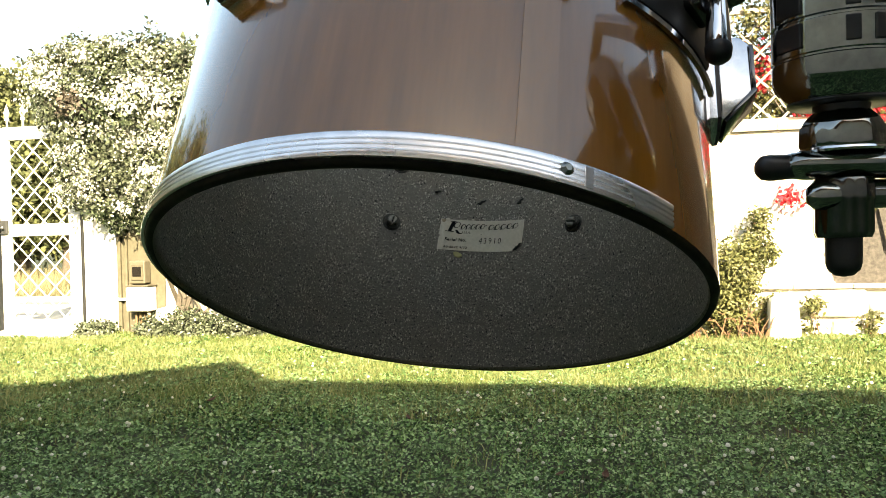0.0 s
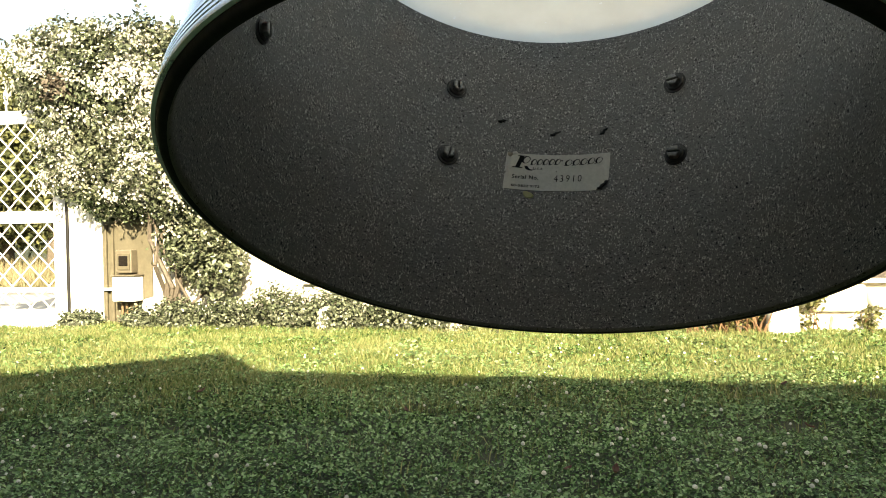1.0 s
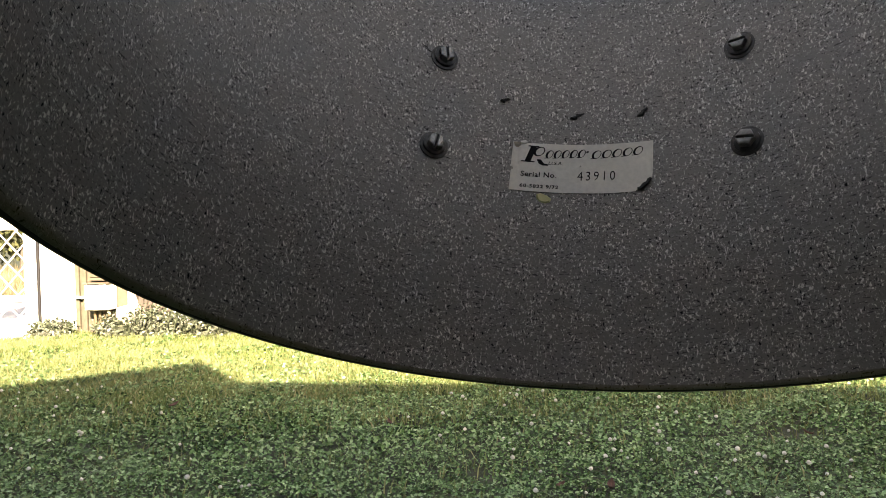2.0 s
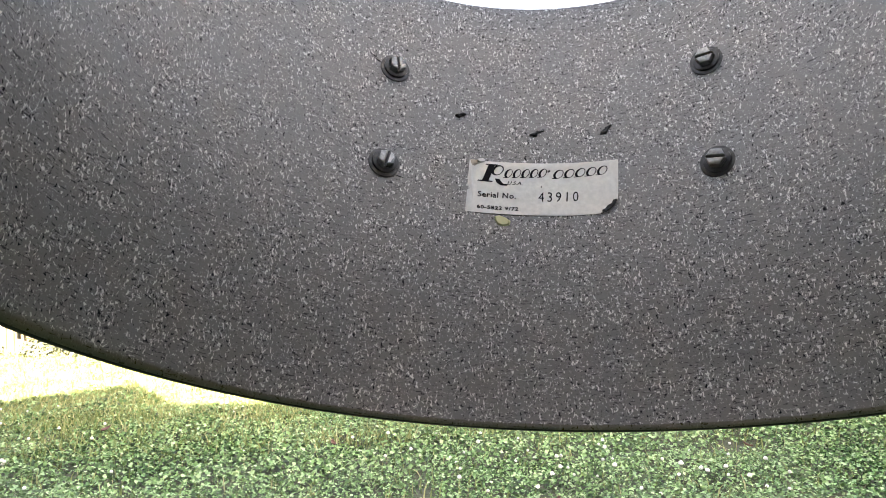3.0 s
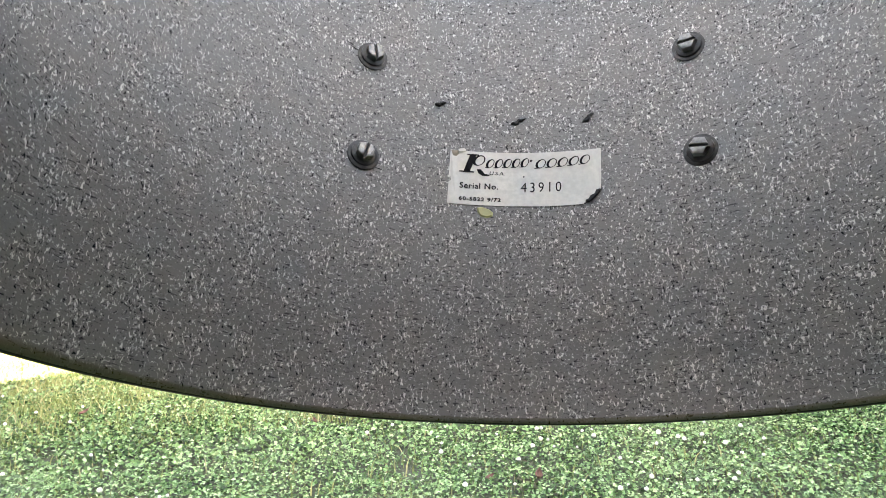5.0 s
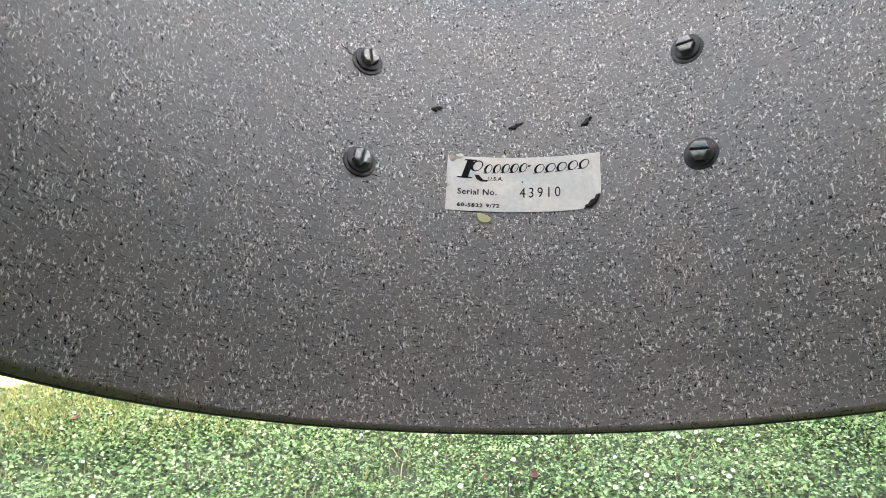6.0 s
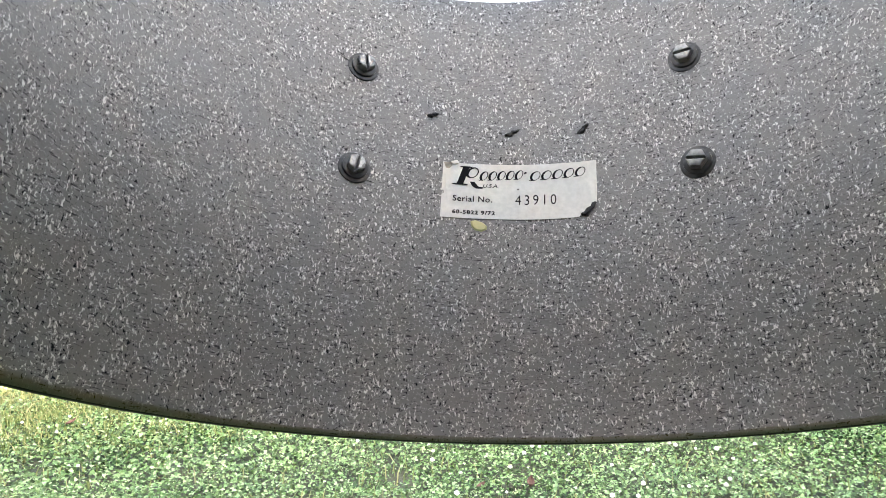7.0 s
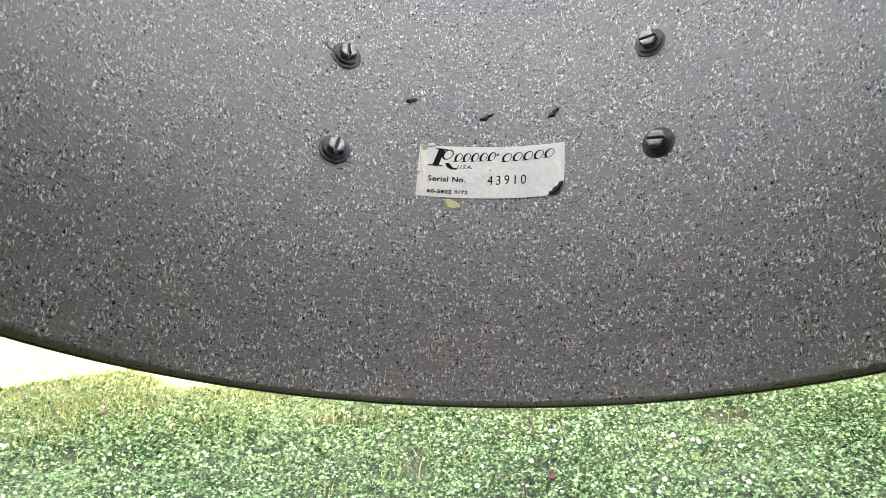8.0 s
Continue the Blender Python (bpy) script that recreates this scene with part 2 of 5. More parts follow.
M = {
    "lining": lining_material(),
    "wrap": wrap_material(),
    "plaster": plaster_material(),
    "soil": ground_material(),
    "edge_wood": plain("stained_shell_edge", (0.012, 0.010, 0.005), 0.6, 0, 300, 0.4, Specular_IOR_Level=0.15),
    "chrome": plain("chrome", (0.78, 0.79, 0.81), 0.09, 1.0, 200, 0.06, 0.03),
    "lug_chrome": plain("satin_chrome", (0.62, 0.645, 0.67), 0.20, 1.0, 160, 0.08, 0.05),
    "glint": plain("smoked_chrome", (0.29, 0.31, 0.30), 0.11, 1.0, 150, 0.2, 0.04),
    "nut": plain("dark_smoked_metal", (0.16, 0.165, 0.16), 0.18, 1.0, 150, 0.2, 0.05),
    "worn_chrome": plain("worn_grey_chrome", (0.245, 0.265, 0.250), 0.26, 1.0, 130, 0.22, 0.08),
    # for the unseen walls: dark so that the drum mirrors less light
    "ochre": plain("reflection_dimming_plaster", (0.080, 0.060, 0.043), 0.85, 0, 9, 0.2, 0.3, 0.004),
    "band": plain("worn_chrome_band", (0.96, 0.95, 0.95), 0.31, 1.0, 120, 0.12, 0.05),
    "dark_chrome": plain("dull_dark_chrome", (0.10, 0.105, 0.11), 0.16, 1.0, 150, 0.15, 0.04),
    "black": plain("black_rubber", (0.012, 0.012, 0.013), 0.42, 0, 200, 0.3, 0.1),
    "steel": plain("oxidised_screw_steel", (0.24, 0.235, 0.225), 0.30, 0.7, 500, 0.5, 0.35),
    "washer": plain("dull_steel_washer", (0.042, 0.040, 0.038), 0.36, 0.5, 400, 0.55, 0.3),
    "slot": plain("dark_slot", (0.012, 0.011, 0.010), 0.6, 0.2, 300, 0.3),
    "paper": plain("aged_paper", (0.69, 0.665, 0.62), 0.8, 0, 420, 0.10, 0.15, 0.0003, Specular_IOR_Level=0.2),
    "ink": plain("black_ink", (0.010, 0.009, 0.010), 0.8, 0, 300, 0.3, 0.05, Specular_IOR_Level=0.1),
    "stain": plain("brown_glue_stain", (0.36, 0.30, 0.235), 0.8, 0, 500, 0.25, 0.1),
    "glue": plain("yellowed_glue", (0.48, 0.46, 0.22), 0.4, 0, 300, 0.15, 0.2),
    "splinter": plain("dark_splinter", (0.012, 0.011, 0.010), 0.7, 0, 800, 0.4, 0.4),
    "gate_white": plain("white_gate_paint", (0.80, 0.80, 0.78), 0.42, 0, 25, 0.06, 0.1),
    "gate_grey": plain("grey_painted_steel", (0.048, 0.050, 0.050), 0.5, 0.2, 30, 0.2, 0.1),
    "beige": plain("beige_plaster", (0.108, 0.097, 0.066), 0.85, 0, 22, 0.2, 0.4, 0.004),
    "box_white": plain("white_plastic_box", (0.78, 0.78, 0.76), 0.4, 0, 20, 0.05, 0.05),
    "box_grey": plain("grey_meter_case", (0.13, 0.115, 0.085), 0.5, 0, 30, 0.15, 0.1),
    "dark_glass": plain("dark_meter_window", (0.015, 0.013, 0.011), 0.15, 0, 40, 0.3, 0.02),
    "pipe": plain("brown_pipe", (0.16, 0.11, 0.06), 0.55, 0.0, 40, 0.3, 0.2),
    "concrete": plain("pale_concrete", (0.55, 0.53, 0.48), 0.85, 0, 18, 0.15, 0.4, 0.004),
    "cap": plain("pale_cement_coping", (0.66, 0.62, 0.55), 0.85, 0, 26, 0.15, 0.4, 0.004),
    "lime": plain("limewashed_rubble", (0.72, 0.69, 0.62), 0.85, 0, 14, 0.22, 0.5, 0.006),
    "verge": leaf_material("dry_verge_grass", [(0.0, (0.10, 0.10, 0.05)), (0.5, (0.22, 0.20, 0.115)), (1.0, (0.40, 0.355, 0.23))], 0.7),
    "wood_slat": plain("weathered_wooden_slat", (0.38, 0.33, 0.26), 0.8, 0, 45, 0.25, 0.3),
    "bark": plain("shrub_bark", (0.100, 0.084, 0.066), 0.9, 0, 60, 0.4, 0.7, 0.004),
    "dry": plain("dry_reddish_stem", (0.20, 0.115, 0.065), 0.85, 0, 60, 0.4, 0.3),
    "house": plain("cream_house_plaster", (0.52, 0.47, 0.44), 0.85, 0, 9, 0.1, 0.3, 0.004),
    "roof": plain("terracotta_roof", (0.30, 0.13, 0.08), 0.85, 0, 14, 0.3, 0.5, 0.01),
    "dead_leaf": plain("fallen_leaf", (0.085, 0.036, 0.018), 0.7, 0, 90, 0.4, 0.4),
    "stand": plain("stand_chrome", (0.55, 0.56, 0.58), 0.15, 1.0, 100, 0.1, 0.03),
    # near-black low stops put the shade of gaps in the lawn into leaf colour
    "clover": leaf_material("clover_leaves", [(0.0, (0.002, 0.009, 0.002)), (0.36, (0.033, 0.088, 0.022)), (0.71, (0.168, 0.306, 0.112)), (1.0, (0.355, 0.485, 0.255))], 0.5, 0.2, 0.10),
    "blade": leaf_material("grass_blades", [(0.0, (0.058, 0.104, 0.022)), (0.5, (0.145, 0.196, 0.066)), (0.88, (0.24, 0.265, 0.110)), (1.0, (0.40, 0.37, 0.21))], 0.5, 0.3, 0.12),
    "petal": leaf_material("white_clover_heads", [(0.0, (0.50, 0.50, 0.42)), (1.0, (0.72, 0.70, 0.62))], 0.7),
    # low stops paint the dark, shaded gaps of the foliage as near-black leaves
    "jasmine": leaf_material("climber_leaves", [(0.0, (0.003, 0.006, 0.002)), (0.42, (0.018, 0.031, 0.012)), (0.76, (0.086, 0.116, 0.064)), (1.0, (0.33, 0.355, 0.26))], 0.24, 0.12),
    "blossom": leaf_material("cream_blossom", [(0.0, (0.50, 0.505, 0.45)), (1.0, (0.75, 0.755, 0.71))], 0.6),
    "bush": leaf_material("yellow_green_leaves", [(0.0, (0.016, 0.022, 0.006)), (0.3, (0.06, 0.075, 0.020)), (0.7, (0.15, 0.16, 0.055)), (1.0, (0.33, 0.32, 0.15))], 0.5),
    "vine": leaf_material("vine_leaves", [(0.0, (0.012, 0.016, 0.004)), (0.45, (0.045, 0.050, 0.014)), (0.8, (0.12, 0.12, 0.040)), (1.0, (0.24, 0.22, 0.09))], 0.45, 0.2),
    "bract": leaf_material("red_bracts", [(0.0, (0.30, 0.010, 0.020)), (0.5, (0.50, 0.020, 0.035)), (1.0, (0.66, 0.05, 0.08))], 0.5),
    "far_leaf": leaf_material("far_tree_leaves", [(0.0, (0.020, 0.030, 0.010)), (0.5, (0.068, 0.084, 0.032)), (1.0, (0.19, 0.20, 0.09))], 0.5),
}


def head_material():
    """Coated drum skin that glows softly with the light above it."""
    k = Nodes("coated_skin")
    tone = k.mix(k.ramp(k.noise(35, 4), (0.3, 0), (0.7, 1)), (0.87, 0.83, 0.71), (0.79, 0.75, 0.63))
    tone = k.mix(k.ramp(k.noise(260, 3), (0.68, 0), (0.74, 0.6)), tone, (0.92, 0.92, 0.88))
    k.done(tone, 0.5)
    lit = k.add("ShaderNodeBsdfTranslucent")
    k.put(lit.inputs[0], tone)
    haze = k.add("ShaderNodeBsdfRefraction")
    k.put(haze.inputs["Color"], tone)
    haze.inputs["Roughness"].default_value, haze.inputs["IOR"].default_value = 0.75, 1.3
    film = k.add("ShaderNodeMixShader")
    film.inputs[0].default_value = 0.10
    k.t.links.new(lit.outputs[0], film.inputs[1])
    k.t.links.new(haze.outputs[0], film.inputs[2])
    both = k.add("ShaderNodeMixShader")
    both.inputs[0].default_value = 0.92
    k.t.links.new(k.b.outputs[0], both.inputs[1])
    k.t.links.new(film.outputs[0], both.inputs[2])
    k.t.links.new(both.outputs[0], k.t.nodes["Material Output"].inputs[0])
    return k.m


M["skin"] = head_material()


# ======================= shapes =======================
def join(*geos):
    V, F = [], []
    for v, f in geos:
        o = len(V)
        V += [tuple(p) for p in v]
        F += [tuple(i + o for i in q) for q in f]
    return V, F


def moved(geo, m):
    return [tuple(m @ Vector(p)) for p in geo[0]], geo[1]


def from_bm(bm):
    bm.verts.index_update()
    geo = [tuple(v.co) for v in bm.verts], [tuple(v.index for v in f.verts) for f in bm.faces]
    bm.free()
    return geo


def box(x0, y0, z0, x1, y1, z1, bevel=0.0, segments=2):
    bm = bmesh.new()
    bmesh.ops.create_cube(bm, size=1, matrix=Matrix.LocRotScale(((x0 + x1) / 2, (y0 + y1) / 2, (z0 + z1) / 2), None, (x1 - x0, y1 - y0, z1 - z0)))
    if bevel:
        bmesh.ops.bevel(bm, geom=bm.edges[:], offset=bevel, segments=segments, affect="EDGES", profile=0.5)
    return from_bm(bm)


def lathe(profile, n=64, a0=0.0, a1=360.0, closed=False):
    """Turns (radius, height) points round z; angles in degrees from +y towards +x."""
    whole = abs(a1 - a0 - 360) < 1e-6
    m = n if whole else n + 1
    V, F, k = [], [], len(profile)
    for i in range(m):
        a = radians(a0 + (a1 - a0) * i / n)
        V += [(r * math.sin(a), r * math.cos(a), z) for r, z in profile]
    for i in range(n):
        j = (i + 1) % m
        for q in range(k if closed else k - 1):
            w = (q + 1) % k
            F.append((i * k + q, i * k + w, j * k + w, j * k + q))
    if closed and not whole:
        F += [tuple(range(k)), tuple((m - 1) * k + q for q in reversed(range(k)))]
    return V, F


def tube(p, q, r, r2=None, n=12, caps=True):
    p, q = Vector(p), Vector(q)
    turn = (q - p).to_track_quat("Z", "Y").to_matrix()
    r2 = r if r2 is None else r2
    V, F = [], []
    for e, rad in ((p, r), (q, r2)):
        V += [tuple(e + turn @ Vector((rad * math.cos(6.28319 * i / n), rad * math.sin(6.28319 * i / n), 0))) for i in range(n)]
    F += [(i, (i + 1) % n, n + (i + 1) % n, n + i) for i in range(n)]
    if caps:
        F += [tuple(reversed(range(n))), tuple(range(n, 2 * n))]
    return V, F


def spun(p, q, profile, n=20):
    """A turned solid along p to q; profile: (share of the way, radius)."""
    p, q = Vector(p), Vector(q)
    turn = (q - p).to_track_quat("Z", "Y").to_matrix().to_4x4()
    geo = lathe([(max(r, 1e-5), s * (q - p).length) for s, r in profile], n)
    return moved(geo, Matrix.Translation(p) @ turn)


def chain(points, radii, n=8):
    return join(*[tube(a, b, ra, rb, n, True) for a, b, ra, rb in zip(points, points[1:], radii, radii[1:])])


def slab(outline, z0, z1, bevel=0.0):
    """A flat outline (x, y) made solid from z0 to z1."""
    bm = bmesh.new()
    f = bm.faces.new([bm.verts.new((x, y, z0)) for x, y in outline])
    ext = bmesh.ops.extrude_face_region(bm, geom=[f])
    bmesh.ops.translate(bm, verts=[v for v in ext["geom"] if isinstance(v, bmesh.types.BMVert)], vec=(0, 0, z1 - z0))
    bmesh.ops.recalc_face_normals(bm, faces=bm.faces[:])
    if bevel:
        top = [e for e in bm.edges if all(abs(v.co.z - z1) < 1e-7 for v in e.verts)]
        bmesh.ops.bevel(bm, geom=top, offset=bevel, segments=2, affect="EDGES", profile=0.5)
    return from_bm(bm)


def mesh_of(name, geo, material, smooth=False):
    me = bpy.data.meshes.new(name)
    me.from_pydata(geo[0], [], geo[1])
    bm = bmesh.new()
    bm.from_mesh(me)
    if len(bm.faces) < 60000:
        bmesh.ops.recalc_face_normals(bm, faces=bm.faces[:])
    bm.to_mesh(me)
    bm.free()
    me.materials.append(material)
    if smooth:
        me.shade_smooth()
        me.set_sharp_from_angle(angle=radians(38))
    return me


def part(name, geo, material, parent=None, label="", smooth=False):
    ob = new(name, mesh_of(name, geo, material, smooth))
    ob.parent = parent
    return tagged(ob, label)


def thing(name, m, label, category, group="", kind=""):
    ob = new(name)
    ob.matrix_world = m
    ob.empty_display_size = 0.05
    return tagged(ob, label, category, group, kind)


def structure(name, geo, material, label, category, m=YARD, smooth=False, kind="structure"):
    ob = part(name, geo, material, None, "", smooth)
    ob.matrix_world = m
    return tagged(ob, label, category, "", kind)


def leaves(centres, ways, sizes, long=1.7, fold=0.25, rng=None, oval=False):
    """Folded leaf blades at the centres, facing along ways: four corners each, or six rounded ones with a drooping tip."""
    n = len(centres)
    rng = rng or np.random.default_rng(1)
    w = ways / np.linalg.norm(ways, axis=1)[:, None]
    t = rng.normal(size=(n, 3))
    t -= (t * w).sum(1)[:, None] * w
    t /= np.linalg.norm(t, axis=1)[:, None]
    s = np.cross(w, t)
    L, S = (sizes * long / 2)[:, None], (sizes / 2)[:, None]
    up = w * (sizes * fold)[:, None]
    if oval:
        V = np.stack([centres - t * L, centres - t * L * 0.35 + s * S + up, centres + t * L * 0.4 + s * S * 0.8 + up * 0.7, centres + t * L - up * 0.8, centres + t * L * 0.4 - s * S * 0.8 + up * 0.7, centres - t * L * 0.35 - s * S + up], 1).reshape(-1, 3)
        b = np.arange(n) * 6
        F = np.concatenate([np.stack([b + p, b + q, b + r], 1) for p, q, r in ((0, 1, 5), (1, 2, 3), (1, 3, 5), (5, 3, 4))])
        return V.tolist(), F.tolist()
    V = np.stack([centres - t * L, centres + s * S + up, centres + t * L, centres - s * S + up], 1).reshape(-1, 3)
    b = np.arange(n) * 4
    F = np.concatenate([np.stack([b, b + 1, b + 2], 1), np.stack([b, b + 2, b + 3], 1)])
    return V.tolist(), F.tolist()


def fast_mesh(name, geo, material, parent=None, label=""):
    me = bpy.data.meshes.new(name)
    me.from_pydata(geo[0], [], geo[1])
    me.materials.append(material)
    ob = new(name, me)
    ob.parent = parent
    return tagged(ob, label)


def cloud(rng, blobs, count, size, up=0.35, tuft=26, loose=0.16):
    """Leaves over uneven blobs (x, y, z, rx, ry, rz): more on the outside, with gaps between clumps."""
    P, Wy, share = [], [], np.array([b[3] * b[4] + b[4] * b[5] + b[3] * b[5] for b in blobs])
    for b, k in zip(blobs, (count * share / share.sum()).astype(int)):
        tufts = max(3, k // tuft)
        d = rng.normal(size=(tufts, 3))
        d /= np.linalg.norm(d, axis=1)[:, None]
        rad = rng.uniform(0.55, 1.12, tufts)[:, None]
        c = np.array(b[:3]) + d * rad * np.array(b[3:])
        pick = rng.integers(0, tufts, k)
        spread = loose * np.mean(b[3:]) + size * 1.2
        P.append(c[pick] + rng.normal(size=(k, 3)) * spread * np.array([1, 1, 0.8]))
        Wy.append(d[pick] * 0.8 + rng.normal(size=(k, 3)) * 0.6 + np.array([0, 0, up]))
    P, Wy = np.concatenate(P), np.concatenate(Wy)
    keep = P[:, 2] > 0.01
    P, Wy = P[keep], Wy[keep]
    return P, Wy, size * rng.uniform(0.6, 1.3, len(P))


# ======================= ground =======================
def ground_sheet():
    """One sheet to the horizon, finer near the lawn, with slight unevenness."""
    xs = np.concatenate([[-2500, -600, -120, -40, -16], np.linspace(-9, 9, 37), [16, 40, 120, 600, 2500]])
    ys = np.concatenate([[-2500, -600, -120, -40, -16], np.linspace(-6, 9, 31), [16, 40, 120, 600, 2500]])
    V = [(x, y, 0.012 * noise.noise((x * 0.9, y * 0.9, 0)) if -9 < x < 9 and -6 < y < 6.2 else 0.0) for y in ys for x in xs]
    n = len(xs)
    return V, [(j * n + i, j * n + i + 1, (j + 1) * n + i + 1, (j + 1) * n + i) for j in range(len(ys) - 1) for i in range(n - 1)]


structure("ground", ground_sheet(), M["soil"], "dark lawn soil under clover and short grass", "ground", Matrix(), True)


def lawn():
    """Clover and grass over the part of the garden in view, thinner and coarser with distance."""
    rng = np.random.default_rng(7)
    inv = np.array(YARD.inverted())

    def scatter(x0, x1, y0, y1, per, near=True):
        n = int((x1 - x0) * (y1 - y0) * per)
        p = np.stack([rng.uniform(x0, x1, n), rng.uniform(y0, y1, n), np.zeros(n)], 1)
        loc = p @ inv[:3, :3].T + inv[:3, 3]
        keep = (loc[:, 1] < -0.06) & ~((loc[:, 0] < -3.45) & (loc[:, 1] > -0.42))
        inside = (np.abs(p[:, 0] + 0.05) < 0.66 * p[:, 1] + 0.95 + rng.normal(0, 0.28, n)) & (p[:, 1] > 1.25 + rng.normal(0, 0.25, n))
        keep &= inside if near else ~inside & (loc[:, 0] > -8.9) & (loc[:, 0] < 7.7) & (loc[:, 1] > -8.4)
        return p[keep]

    P, S = [], []
    for y0, y1, per, size in ((0.6, 3.0, 12500, 0.0115), (3.0, 4.4, 7400, 0.0150), (4.4, 7.6, 2100, 0.023), (-3.0, 9.0, 600, 0.046)):
        p = scatter(-5.2, 5.2, y0, y1, per) if y0 > 0 else scatter(-10, 10, y0, y1, per, False)
        P.append(p)
        S.append(size * rng.uniform(0.6, 1.35, len(p)))
    P, S = np.concatenate(P), np.concatenate(S)
    clump = np.array([noise.noise((x * 3.1, y * 3.1, 2.0)) + 0.6 * noise.noise((x * 9, y * 9, 5.0)) for x, y, _ in P])
    keep = clump > -0.72 + 0.25 * rng.random(len(P))
    P, S, clump = P[keep], S[keep], clump[keep]
    P[:, 2] = 0.010 + rng.uniform(0, 0.034, len(P)) + 0.022 * clump
    W = rng.normal(size=(len(P), 3)) * 0.5 + np.array([0, 0, 1.0])
    fast_mesh("clover_lawn", leaves(P, W, S, 1.2, 0.2, rng), M["clover"])
    Q = np.concatenate([scatter(-5.2, 5.2, 0.6, 3.6, 260), scatter(-5.2, 5.2, 3.4, 4.4, 1700), scatter(-5.2, 5.2, 4.0, 7.6, 3800), scatter(-10, 10, -3.0, 9.0, 300, False)])
    n = len(Q)
    far = 0.8 + 0.16 * np.abs(Q[:, 1])
    tip = np.stack([rng.normal(0, 0.022, n), rng.normal(0, 0.022, n), rng.uniform(0.032, 0.068, n) * (0.9 + 0.04 * Q[:, 1])], 1)
    side = rng.normal(size=(n, 3))
    side[:, 2] = 0
    side *= (0.0022 * far / np.linalg.norm(side, axis=1))[:, None]
    mid = Q + tip * np.array([0.35, 0.35, 0.62])
    V = np.stack([Q - side, Q + side, mid + side * 0.8, mid - side * 0.8, Q + tip], 1).reshape(-1, 3)
    b = np.arange(n) * 5
    F = np.stack([b, b + 1, b + 2, b + 3], 1).tolist() + np.stack([b + 3, b + 2, b + 4], 1).tolist()
    fast_mesh("grass_blades", (V.tolist(), F), M["blade"])
    tagged(bpy.data.objects["clover_lawn"], "low green clover lawn, half in house shade", "lawn", "", "stuff")
    tagged(bpy.data.objects["grass_blades"], "short grass blades among the clover", "grass", "", "stuff")


lawn()


def clover_heads():
    """Small white flower heads scattered over the lawn."""
    rng = np.random.default_rng(11)
    geos = []
    for _ in range(340):
        y = rng.uniform(1.8, 5.4)
        x = rng.uniform(-0.62, 0.62) * y
        if noise.noise((x * 0.9, y * 0.9, 9.0)) < -0.12:
            continue
        r = rng.uniform(0.0045, 0.0098)
        z = rng.uniform(0.035, 0.06)
        geos.append(spun((x, y, z), (x + rng.normal(0, 0.002), y, z + 1.7 * r), [(0, 0.3 * r), (0.3, r), (0.7, 0.85 * r), (1, 0.2 * r)], 8))
    ob = fast_mesh("clover_flowers", join(*geos), M["petal"])
    tagged(ob, "small white clover flower heads in the lawn", "flowers", "", "stuff")


clover_heads()


def fallen_leaf(x, y, size, turn, curl):
    V, F, n = [], [], 8
    for i in range(n + 1):
        s = i / n
        w = 0.5 * math.sin(math.pi * s) ** 0.8 * (1 - 0.3 * s)
        for k in (-1, -0.4, 0.4, 1):
            V.append(((s - 0.5) * size * 1.6, k * w * size, curl * size * (k * k * 0.5 + (s - 0.5) ** 2 * 1.6)))
    for i in range(n):
        for k in range(3):
            F.append((i * 4 + k, i * 4 + k + 1, i * 4 + k + 5, i * 4 + k + 4))
    ob = part("fallen_leaf", (V, F), M["dead_leaf"], None, "", True)
    ob.matrix_world = pose(x, y, 0.05, 12, -18, turn)
    solid = ob.modifiers.new("thick", "SOLIDIFY")
    solid.thickness = 0.0012
    tagged(ob, "curled reddish-brown dead leaf lying on the clover", "leaf", "fallen leaves")


for spot in ((0.55, 2.47, 0.030, 70, 0.7), (0.40, 2.50, 0.022, 20, 0.5), (-1.23, 3.84, 0.030, 35, 0.5), (-0.165, 3.35, 0.026, 110, 0.5), (1.45, 2.95, 0.024, 140, 0.6), (1.75, 3.75, 0.026, 15, 0.5)):
    fallen_leaf(*spot)

# pale concrete at the gate and the lane beyond it
structure("pavement", box(-9.0, -0.40, -0.05, -3.46, 0.30, 0.035, 0.01), M["concrete"], "pale concrete threshold slab before the gate", "pavement")
structure("road", box(-30.0, 0.31, -0.05, 6.0, 4.85, 0.02, 0.0), M["concrete"], "pale sunlit lane outside the garden gate", "road")


# ======================= garden wall =======================
def garden_wall():
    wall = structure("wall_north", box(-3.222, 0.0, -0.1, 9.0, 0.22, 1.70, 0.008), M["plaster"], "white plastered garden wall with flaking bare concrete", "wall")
    x = -1.6
    rng = random.Random(4)
    while x < 9.0:
        w = rng.uniform(0.85, 1.05)
        part("coping", box(x, -0.045, 1.702, min(x + w, 9.0) - 0.006, 0.265, 1.775, 0.008), M["cap"], wall, "pale cement coping slab")
        x += w
    x = -1.2
    while x < 9.0:
        w = rng.uniform(0.38, 0.52)
        part("ledge_slab", box(x, -0.105 - rng.uniform(0, 0.012), 0.405, min(x + w, 9.0) - 0.008, -0.003, 0.440, 0.006), M["cap"], wall, "pale projecting ledge slab")
        x += w
    return wall


garden_wall()


